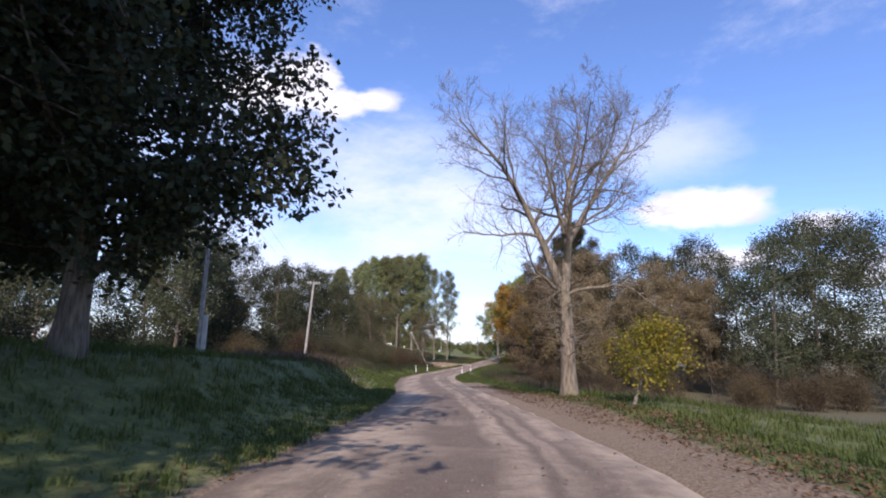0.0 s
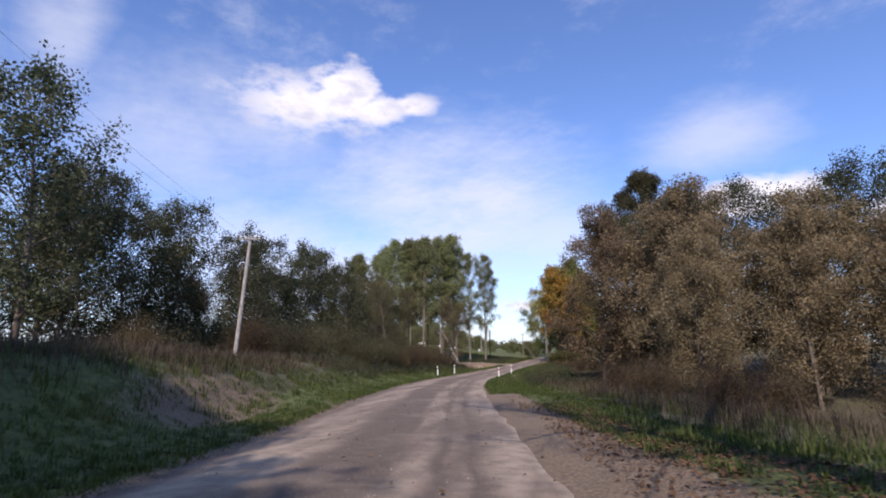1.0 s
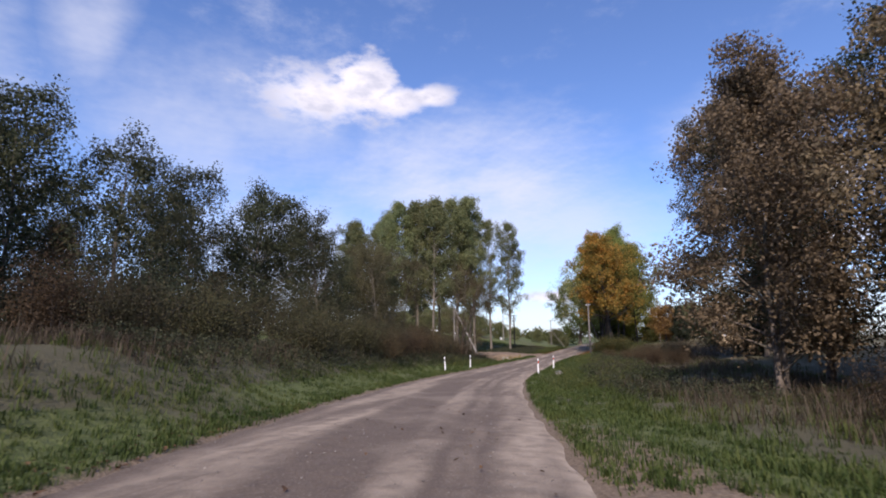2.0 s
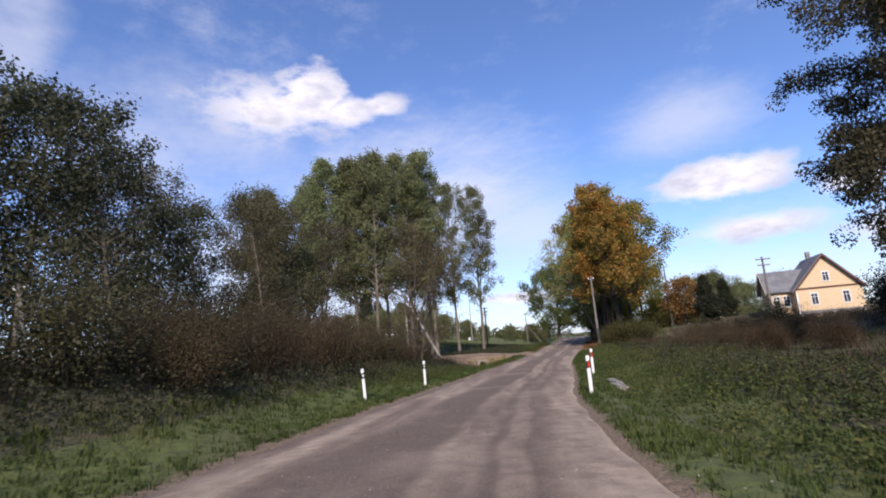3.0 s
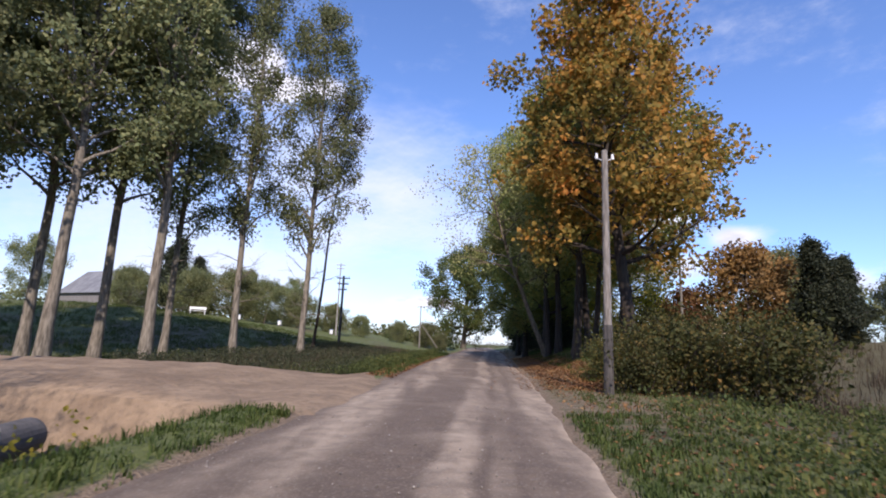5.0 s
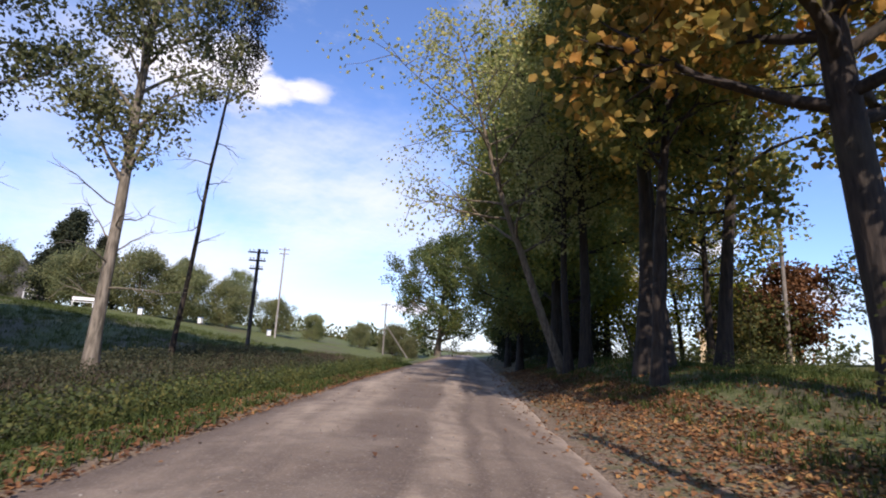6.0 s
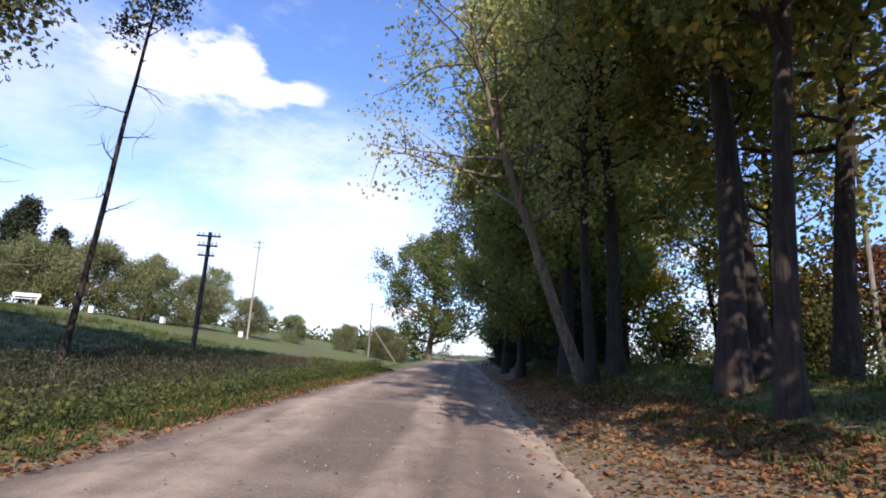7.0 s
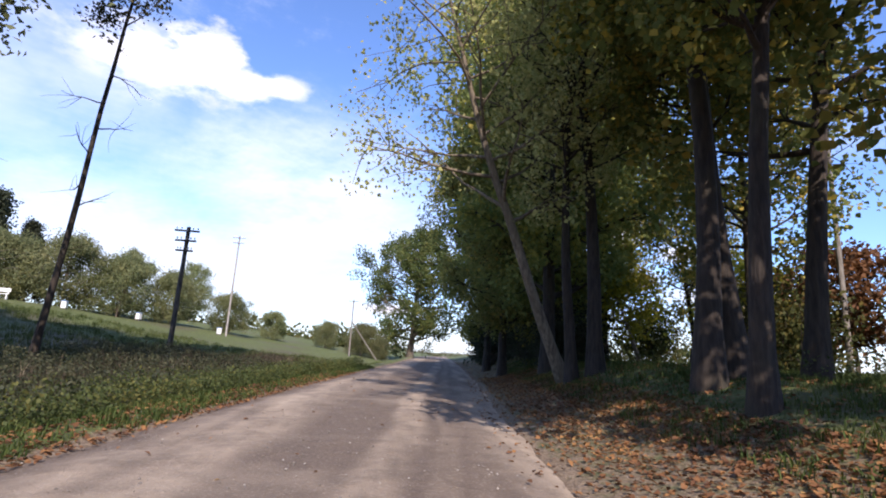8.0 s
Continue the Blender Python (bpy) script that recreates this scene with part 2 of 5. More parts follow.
def land(x, y):
    """Height of the ground at x, y (arrays or numbers)."""
    x, y = np.asarray(x, float), np.asarray(y, float)
    base, l, r = road_z(y), edge_l(y), edge_r(y)
    sl, sr = l - x, x - r
    z = base + 0 * x
    # left of the road: a bank, then level ground, then a lawn that climbs
    bank = (1 - sstep(y, 78, 112)) * sstep(y, -30, 12)
    z += bank * (1.55 * sstep(sl, 0.6, 5.5) + 0.5 * sstep(sl, 5, 14) - 1.5 * sstep(sl, 10, 18))
    z -= 0.45 * np.exp(-((y - 40.5) / 4.5) ** 2) * sstep(sl, 0.9, 2.0) * (1 - sstep(sl, 2.6, 3.3))
    z += (1 - bank) * (sl > 0) * (-0.5 * sstep(sl, 0.8, 2.6) + 0.2 * sstep(sl, 2.8, 5.5) - 0.5 * sstep(sl, 1.2, 3.0) * (1 - sstep(sl, 4.5, 7.0)) * sstep(y, 99, 106) * (1 - sstep(y, 117, 120)))
    z += sstep(y, 132, 160) * (0.14 * np.clip(sl - 6, 0, 26) + 0.03 * np.clip(sl - 32, 0, 40))
    # right: a lower meadow first, then ground that climbs to the house
    low = 1 - sstep(y, 52, 78)
    z += low * (-1.3 * sstep(sr, 3.0, 18.0) + 0.35 * sstep(sr, 0.4, 2.0) * sstep(y, 16, 24) * (1 - sstep(y, 26, 40)))
    z += (1 - low) * (1.5 * sstep(sr, 5, 26) * (1 - sstep(y, 128, 150)) - 0.35 * sstep(sr, 0.6, 1.8) * (1 - sstep(sr, 2.0, 4.2)) * (1 - sstep(y, 96, 112)))
    z += sstep(y, 122, 131) * (1 - 0.4 * sstep(y, 160, 200)) * 1.1 * sstep(sr, 0.6, 4.8)
    out = np.maximum(sl, sr)
    z += 0.22 * bumps(x, y) * sstep(out, 0.3, 4.0)
    z += np.where(out < 0, -0.16 * sstep(-out, 0.0, 0.45), 0.05 * sstep(out, 0.0, 0.5))
    far = np.hypot(x - 3, y - 90)
    z += sstep(far, 220, 1400) * 6.0
    return z


def mesh_object(name, verts, faces, mat, parent=None, smooth=False):
    me = bpy.data.meshes.new(name)
    me.from_pydata(verts, [], faces)
    me.materials.append(mat)
    if smooth:
        me.polygons.foreach_set("use_smooth", [True] * len(me.polygons))
    me.update()
    ob = new(name, me)
    if parent is not None:
        ob.parent = parent
    return ob


def fast_mesh(name, verts, faces, mat, smooth=False):
    """A mesh from arrays: verts (n, 3), faces (m, 3 or 4)."""
    me = bpy.data.meshes.new(name)
    k = faces.shape[1]
    me.vertices.add(len(verts)), me.loops.add(faces.size), me.polygons.add(len(faces))
    me.vertices.foreach_set("co", np.ascontiguousarray(verts, dtype=np.float32).ravel())
    me.loops.foreach_set("vertex_index", faces.ravel().astype(np.int32))
    me.polygons.foreach_set("loop_start", np.arange(0, faces.size, k, dtype=np.int32))
    if smooth:
        me.polygons.foreach_set("use_smooth", np.ones(len(faces), dtype=bool))
    me.materials.append(mat)
    me.update(calc_edges=True)
    return me


def part(name, bm, mat, parent, label=""):
    me = bpy.data.meshes.new(name)
    bm.normal_update()
    bm.to_mesh(me)
    bm.free()
    me.materials.append(mat)
    ob = new(name, me)
    ob.parent = parent
    return tagged(ob, label)


def grid_faces(nu, nv):
    i = np.arange((nu - 1) * (nv - 1))
    a = (i // (nv - 1)) * nv + i % (nv - 1)
    return np.stack([a, a + nv, a + nv + 1, a + 1], 1)


def ground_build(g, co):
    n1, n2, n3 = g.noise(co, 0.12, 5.0), g.noise(co, 4.2, 7.0, 0.68), g.noise(co, 21.0, 4.0)
    bare = g.add("ShaderNodeAttribute")
    bare.attribute_name = "bare"
    dry = g.add("ShaderNodeAttribute")
    dry.attribute_name = "dry"
    grass = g.mix(g.step(n2, 0.3, 0.7), rgba(0.055, 0.075, 0.016), rgba(0.13, 0.15, 0.034))
    straw = g.mix(n3, rgba(0.055, 0.043, 0.025), rgba(0.13, 0.10, 0.06))
    col = g.mix(g.math("MULTIPLY", g.step(g.math("ADD", n1, g.math("MULTIPLY", dry.outputs["Fac"], 0.35)), 0.5, 0.72), 0.75), grass, straw)
    soil = g.mix(g.step(n3, 0.3, 0.7), rgba(0.13, 0.088, 0.052), rgba(0.265, 0.195, 0.125))
    worn = g.step(g.math("ADD", bare.outputs["Fac"], g.math("MULTIPLY", g.math("SUBTRACT", n2, 0.5), 1.3)), 0.35, 0.75)
    col = g.mix(worn, col, soil)
    return col, g.math("ADD", n3, g.math("MULTIPLY", n2, 1.5)), 0.05


GROUND = material("meadow", ground_build, 0.95)


def road_build(g, co):
    uv = g.add("ShaderNodeUVMap").outputs[0]
    sep = g.add("ShaderNodeSeparateXYZ", Vector=uv)
    n_warp = g.noise(co, 0.09, 3.0)
    across = g.math("ADD", sep.outputs[0], g.math("MULTIPLY", g.math("SUBTRACT", n_warp, 0.5), 0.11))
    long_co = g.vmath("MULTIPLY", co, (1.0, 0.12, 1.0))
    n1, n2, n3, n4 = g.noise(long_co, 1.1, 5.0), g.noise(co, 3.0, 6.0), g.noise(co, 30.0, 5.0, 0.7), g.noise(co, 0.5, 4.0)
    vor = g.add("ShaderNodeTexVoronoi", Vector=co, Scale=24.0).outputs["Distance"]

    def band(c, w):
        d = g.math("ABSOLUTE", g.math("SUBTRACT", across, c))
        return g.math("SUBTRACT", 1.0, g.step(d, w * 0.4, w))

    strands = g.math("MAXIMUM", g.math("MULTIPLY", band(0.635, 0.07), 0.85), g.math("MULTIPLY", band(0.75, 0.04), 0.45))
    tracks = g.math("MAXIMUM", g.math("MAXIMUM", band(0.235, 0.17), strands), band(0.93, 0.15))
    rim = g.math("SUBTRACT", 1.0, g.math("MINIMUM", g.step(across, 0.0, 0.045), g.math("SUBTRACT", 1.0, g.step(across, 0.9, 1.0))))
    light = g.math("MAXIMUM", g.math("MULTIPLY", tracks, g.math("MULTIPLY", g.step(n1, 0.28, 0.72), 0.8)), rim, clamp=True)
    col = g.mix(light, rgba(0.135, 0.097, 0.068), rgba(0.50, 0.395, 0.28))
    col = g.mix(g.math("MULTIPLY", g.step(n2, 0.35, 0.7), 0.5), col, rgba(0.095, 0.068, 0.047))
    col = g.mix(g.math("MULTIPLY", g.step(n4, 0.5, 0.7), 0.25), col, rgba(0.42, 0.335, 0.24))
    col = g.mix(g.math("MULTIPLY", g.step(n3, 0.5, 0.75), 0.5), col, rgba(0.48, 0.41, 0.315))
    col = g.mix(g.math("MULTIPLY", g.step(vor, 0.32, 0.05), 0.25), col, rgba(0.09, 0.075, 0.065))
    return col, g.math("ADD", g.math("MULTIPLY", n3, 0.6), g.math("MULTIPLY", n2, 1.2)), 0.035


ROAD = material("gravel_road", road_build, 0.95)
SAND = material("sandy_track", speckle(rgba(0.17, 0.115, 0.068), rgba(0.29, 0.205, 0.125), rgba(0.10, 0.072, 0.045), 0.9, 6.0, 0.06), 0.95)


def build_ground():
    def axis(lo, hi, mid_lo, mid_hi, fine, grow):
        mid = list(np.arange(mid_lo, mid_hi + fine, fine))
        up, step, v = [], fine, mid[-1]
        while v < hi:
            step *= grow
            v += step
            up.append(v)
        down, step, v = [], fine, mid[0]
        while v > lo:
            step *= grow
            v -= step
            down.append(v)
        return np.array(down[::-1] + mid + up)
    xs, ys = axis(-1500, 1500, -16, 20, 0.3, 1.13), axis(-300, 2500, -4, 165, 0.45, 1.10)
    gx, gy = np.meshgrid(xs, ys, indexing="ij")
    v = np.stack([gx, gy, land(gx, gy)], -1).reshape(-1, 3)
    me = fast_mesh("ground", v, grid_faces(len(xs), len(ys)), GROUND, True)
    sl, sr = edge_l(gy) - gx, gx - edge_r(gy)
    out = np.maximum(sl, sr)
    bare = 0.9 * (1 - sstep(out, -0.1, 0.45))
    bare = np.maximum(bare, (sr > 0) * (1 - sstep(sr, 0.9, 2.4)) * (1 - sstep(gy, 48, 66)))
    bare = np.maximum(bare, 1.1 * np.exp(-(((gy - 40.5) / 4.8) ** 2 + ((sl - 2.6) / 1.2) ** 2)))
    bare = np.maximum(bare, (sr > 0) * 0.6 * (1 - sstep(sr, 2.0, 5.0)) * sstep(gy, 109, 117) * (1 - sstep(gy, 200, 220)))
    dry = (sl > 2.5) * (1 - sstep(gy, 108, 122)) * sstep(gy, 30, 50) + (sr > 3.5) * sstep(gy, 24, 36) * (1 - sstep(gy, 126, 136))
    dry = dry + 0.3 * (sl > 2.0) * sstep(gy, 120, 126) * (1 - sstep(gy, 150, 164))
    for key, value in (("bare", bare), ("dry", dry)):
        layer = me.attributes.new(key, "FLOAT", "POINT")
        layer.data.foreach_set("value", np.ascontiguousarray(value, dtype=np.float32).ravel())
    tagged(new("ground", me), "rough grassy verge and meadow beside the gravel road", "ground", kind="structure")


def build_road():
    ys = np.concatenate([np.arange(-60, 175, 0.4), np.arange(175, 420, 3.0), np.arange(420, 900, 20.0)])
    us = np.linspace(0, 1, 25)
    l, r = edge_l(ys), edge_r(ys)
    l, r = l - 0.1 + 0.05 * np.sin(ys * 0.9) + 0.05 * np.sin(ys * 2.7), r + 0.1 + 0.05 * np.sin(ys * 0.8 + 1) + 0.05 * np.sin(ys * 2.3)
    U, Y = np.meshgrid(us, ys, indexing="ij")
    X = l + (r - l) * U
    Z = road_z(Y) + 0.10 * (1 - (2 * U - 1) ** 2) - 0.03
    for c, w in ((0.06, 0.03), (0.45, 0.07), (0.57, 0.03), (0.71, 0.05), (0.80, 0.03)):
        Z -= 0.022 * np.exp(-((U - c) / w) ** 2)
    Z += 0.012 * np.sin(Y * 3.1 + U * 5) * np.sin(U * 17 + Y * 0.7) - 0.05 * (np.abs(2 * U - 1) > 0.97)
    me = fast_mesh("road", np.stack([X, Y, Z], -1).reshape(-1, 3), grid_faces(len(us), len(ys)), ROAD, True)
    uv = me.uv_layers.new(name="UVMap")
    idx = np.zeros(len(me.loops), dtype=np.int32)
    me.loops.foreach_get("vertex_index", idx)
    flat = np.stack([U, Y], -1).reshape(-1, 2)[idx]
    uv.data.foreach_set("uv", flat.ravel().astype(np.float32))
    tagged(new("road", me), "dry gravel road with pale wheel tracks and sandy edges", "road", kind="structure")


build_ground()
build_road()


def build_driveway():
    """A sandy turn-off over the ditch on the left."""
    us, vs = np.linspace(0, 1, 30), np.linspace(0, 1, 20)
    U, V = np.meshgrid(us, vs, indexing="ij")
    half = 3.1 + 2.2 * (1 - U) ** 2.2
    X = 1.4 + U * (-22 - 1.4)
    Y = 119.6 + 0.8 * U + 1.2 * V + (V - 0.5) * 2 * half + 0.25 * np.sin(X * 1.3) * (V - 0.5)
    Z = np.maximum(land(X, Y), road_z(Y) - 0.05) + 0.05 + 0.34 * sstep(U, 0.1, 0.3) * (1 - sstep(U, 0.55, 0.9)) * (1 - np.abs(2 * V - 1) ** 5)
    Z += 0.05 * np.sin(X * 2.3 + Y * 1.1) * np.sin(Y * 2.9 - X) * sstep(U, 0.1, 0.2)
    Z = np.where(np.abs(2 * V - 1) > 0.93, land(X, Y) - 0.1, Z)
    Z = np.where(U < 0.05, road_z(Y) - 0.05, Z)
    me = fast_mesh("driveway", np.stack([X, Y, Z], -1).reshape(-1, 3), grid_faces(30, 20), SAND, True)
    tagged(new("driveway", me), "sandy earth turn-off over a culvert from the road", "driveway", kind="structure")


build_driveway()

# ---------------------------------------------------------------- trees


class Wood:
    """Tubes gathered into one mesh."""

    def __init__(self):
        self.v, self.f, self.n = [], [], 0

    def tube(self, pts, radii, sides):
        pts = np.asarray(pts, float)
        d = np.gradient(pts, axis=0)
        d /= np.linalg.norm(d, axis=1, keepdims=True) + 1e-9
        ref = np.where(np.abs(d[:, 2:3]) > 0.9, np.array([[1.0, 0, 0]]), np.array([[0, 0, 1.0]]))
        a = np.cross(d, ref)
        a /= np.linalg.norm(a, axis=1, keepdims=True) + 1e-9
        b = np.cross(d, a)
        ang = np.arange(sides) * 2 * math.pi / sides
        ring = pts[:, None] + np.asarray(radii)[:, None, None] * (np.cos(ang)[None, :, None] * a[:, None] + np.sin(ang)[None, :, None] * b[:, None])
        m = len(pts)
        self.v.append(ring.reshape(-1, 3))
        i, j = np.meshgrid(np.arange(m - 1), np.arange(sides), indexing="ij")
        j2 = (j + 1) % sides
        f = np.stack([i * sides + j, i * sides + j2, (i + 1) * sides + j2, (i + 1) * sides + j], -1).reshape(-1, 4) + self.n
        self.f.append(f)
        self.n += m * sides

    def mesh(self, name, mat):
        return fast_mesh(name, np.concatenate(self.v), np.concatenate(self.f), mat, True)


def bent(rng, start, way, length, n, wander, lift):
    """A wandering line of n points."""
    pts, d = [np.array(start, float)], np.array(way, float) / np.linalg.norm(way)
    for _ in range(n - 1):
        d = d + rng.normal(0, wander, 3) + np.array([0, 0, lift])
        d /= np.linalg.norm(d)
        pts.append(pts[-1] + d * length / (n - 1))
    return np.array(pts)


def leaf_cloud(rng, centres, per, spread, size, droop=0.0, narrow=0.62, lobed=False):
    """Folded leaves round the given places."""
    c = np.repeat(np.asarray(centres), per, axis=0)
    n = len(c)
    off = rng.normal(0, 1, (n, 3))
    p = c + off / np.maximum(1.0, np.linalg.norm(off, axis=1, keepdims=True) / 1.7) * spread
    u = rng.normal(0, 1, (n, 3)) + np.array([0, 0, -droop])
    u /= np.linalg.norm(u, axis=1, keepdims=True)
    w = np.cross(u, rng.normal(0, 1, (n, 3)))
    w /= np.linalg.norm(w, axis=1, keepdims=True) + 1e-9
    h = np.cross(u, w)
    s = size * rng.uniform(0.55, 1.3, (n, 1))
    tip, side = u * s, w * s * narrow * 0.5
    if lobed:
        fold = h * s * 0.14
        v = np.stack([p, p + tip * 0.3 + side * 1.7 + fold, p + tip * 0.62 + side * 1.15 + fold, p + tip, p + tip * 0.62 - side * 1.15 + fold, p + tip * 0.3 - side * 1.7 + fold], 1).reshape(-1, 3)
        i = np.arange(n)[:, None] * 6
        return v, np.concatenate([i + np.array([0, 1, 2, 3]), i + np.array([0, 3, 4, 5])])
    v = np.stack([p, p + tip * 0.5 + side + h * s * 0.12, p + tip, p + tip * 0.5 - side + h * s * 0.12], 1).reshape(-1, 3)
    return v, np.arange(4 * n).reshape(-1, 4)


def make_tree(name, seed, height, clear, radius, profile, limbs=26, twigs=5, per=22, leaf=0.2, clump=0.42, bark=BARK, leaves="green", trunk_r=None,
              rise=0.5, lean=(0, 0), forks=1, droop=0.3, sub=2, wander=0.12, twig_sides=4, trunk_wander=0.03, dead=0, lobed=False):
    """A tree at the origin: trunk, limbs and a crown of leaves. profile: height in the crown (0 to 1) to reach (0 to 1)."""
    rng = np.random.default_rng(seed)
    wood, tips = Wood(), []
    trunk_r = trunk_r or height * 0.014
    for k in range(forks):
        base = np.array([0, 0, -0.3]) if k == 0 else np.array([rng.uniform(-0.5, 0.5), rng.uniform(-0.5, 0.5), -0.3])
        way = np.array([lean[0] + (k > 0) * rng.uniform(-0.12, 0.12), lean[1] + (k > 0) * rng.uniform(-0.12, 0.12), 1.0])
        hk = height * (1 if k == 0 else rng.uniform(0.8, 0.97))
        trunk = bent(rng, base, way, hk + 0.3, 14, trunk_wander, 0.02)
        t = np.linspace(0, 1, 14)
        radii = trunk_r * (1 if forks == 1 else 0.75) * (0.06 + 0.94 * (1 - t) ** 0.85)
        radii[0] *= 1.5
        radii[1] *= 1.06
        wood.tube(trunk, radii, 9)
        for i in range(limbs // forks):
            q = (i + rng.uniform(0.1, 0.9)) / (limbs // forks)
            h = clear + (1 - clear) * q
            at = np.array([np.interp(h, t, trunk[:, a]) for a in range(3)])
            r0 = np.interp(h, t, radii)
            ang = i * 2.399 + rng.uniform(-0.6, 0.6)
            reach = radius * profile(q) * rng.uniform(0.7, 1.15)
            if reach < 0.15:
                tips.append(at)
                continue
            way = np.array([math.cos(ang), math.sin(ang), rise * rng.uniform(0.6, 1.5)])
            line = bent(rng, at, way, reach * math.hypot(1, rise), 7, wander, 0.02 - droop * 0.03)
            wood.tube(line, np.maximum(r0 * 0.55 * (1 - np.linspace(0, 0.92, 7)), 0.012), 5)
            tips.append(line[-1])
            for j in range(twigs):
                s = rng.uniform(0.25, 1.0)
                p = np.array([np.interp(s, np.linspace(0, 1, 7), line[:, a]) for a in range(3)])
                d = (line[-1] - line[0]) / reach + rng.normal(0, 0.8, 3)
                tw = bent(rng, p, d, reach * 0.42 * (1.2 - 0.5 * s), 4, 0.2, 0.02 - droop * 0.08)
                wood.tube(tw, np.maximum(r0 * 0.2 * (1 - np.linspace(0, 0.85, 4)), 0.007), twig_sides)
                tips.append(tw[-1])
                for _ in range(sub):
                    tips.append(tw[rng.integers(1, 4)] + rng.normal(0, clump * 0.9, 3))
    for i in range(dead):
        h = clear * (0.45 + 0.55 * i / dead)
        p = np.array([np.interp(h, t, trunk[:, a]) for a in range(3)])
        line = bent(rng, p, (math.cos(i * 2.4), math.sin(i * 2.4), rng.uniform(0.1, 0.6)), rng.uniform(1.2, 2.6), 7, 0.2, 0.04)
        wood.tube(line, 0.03 * (1 - 0.8 * np.linspace(0, 1, 7)), 5)
        for j in range(4):
            q = line[rng.integers(2, 6)]
            wood.tube(bent(rng, q, line[-1] - line[0] + rng.normal(0, 0.9, 3), rng.uniform(0.4, 1.1), 4, 0.2, 0.03), 0.012 * (1 - 0.7 * np.linspace(0, 1, 4)), 3)
    ob = new(name)
    trunk_ob = new("trunk", wood.mesh("trunk", bark))
    trunk_ob.parent = ob
    if per:
        v, f = leaf_cloud(rng, tips, per, clump * 0.68, leaf, droop, lobed=lobed)
        crown = new("crown", fast_mesh("crown", v, f, LEAF[leaves]))
        crown.parent = ob
    return ob


def dome(q):
    return math.sqrt(max(0.0, 1 - (1.35 * q - 0.45) ** 2)) if q > 0.0 else 0.7


def column(q):
    return 0.55 + 0.45 * math.sin(math.pi * min(1, 0.15 + q * 0.85)) - 0.45 * max(0, q - 0.8) / 0.2


def cone(q):
    return 1.02 - q


def broad(q):
    return max(0.1, math.sin(math.pi * (0.18 + 0.78 * q)))


def at(x, y, turn=0.0, dz=0.0):
    return pose(x, y, float(land(x, y)) + dz, 0, 0, turn)


def plant(proto, spots, group=""):
    """Sets the first tree at the first spot and copies at the rest. A spot: x, y, size, turn."""
    made = []
    for k, (x, y, s, turn) in enumerate(spots):
        ob = proto if k == 0 else copy_thing(proto, at(x, y, turn))
        ob.matrix_basis = at(x, y, turn) @ Matrix.Diagonal((s, s, s, 1))
        if group:
            tagged(ob, group=group)
        made.append(ob)
    return made

# ---------------------------------------------------------------- trees: along the start of the road
def label(ob, text, category, group=""):
    return tagged(ob, text, category, group)


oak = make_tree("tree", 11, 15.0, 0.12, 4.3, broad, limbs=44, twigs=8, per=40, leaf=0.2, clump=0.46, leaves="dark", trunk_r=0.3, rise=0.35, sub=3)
label(oak, "tall broadleaf tree on the grassy bank, leaves darkened for shade", "tree")
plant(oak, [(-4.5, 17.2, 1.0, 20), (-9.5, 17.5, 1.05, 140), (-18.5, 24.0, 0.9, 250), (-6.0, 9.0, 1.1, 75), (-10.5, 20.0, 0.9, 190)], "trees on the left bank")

# unseen trees, added beside and behind the start to shade the road there
shade = make_tree("tree", 12, 22.0, 0.12, 7.0, broad, limbs=36, twigs=6, per=26, leaf=0.44, clump=0.7, leaves="green", trunk_r=0.38, rise=0.4)
label(shade, "unseen tall green broadleaf tree added to shade the road", "tree")
plant(shade, [(-5.6, -4.5, 1.0, 120), (-13.0, 0.0, 1.0, 200), (-7, -15, 1.0, 30)], "trees at the start of the road")
overhang = make_tree("tree", 13, 20.0, 0.3, 5.4, broad, limbs=34, twigs=6, per=17, leaf=0.36, clump=0.6, leaves="green", trunk_r=0.32, rise=0.4)
label(overhang, "unseen tall broadleaf tree added so its crown shades the road", "tree")
plant(overhang, [(-1.9, 5.0, 1.0, 0), (-14.5, 9.5, 0.9, 130)], "trees over the start of the road")


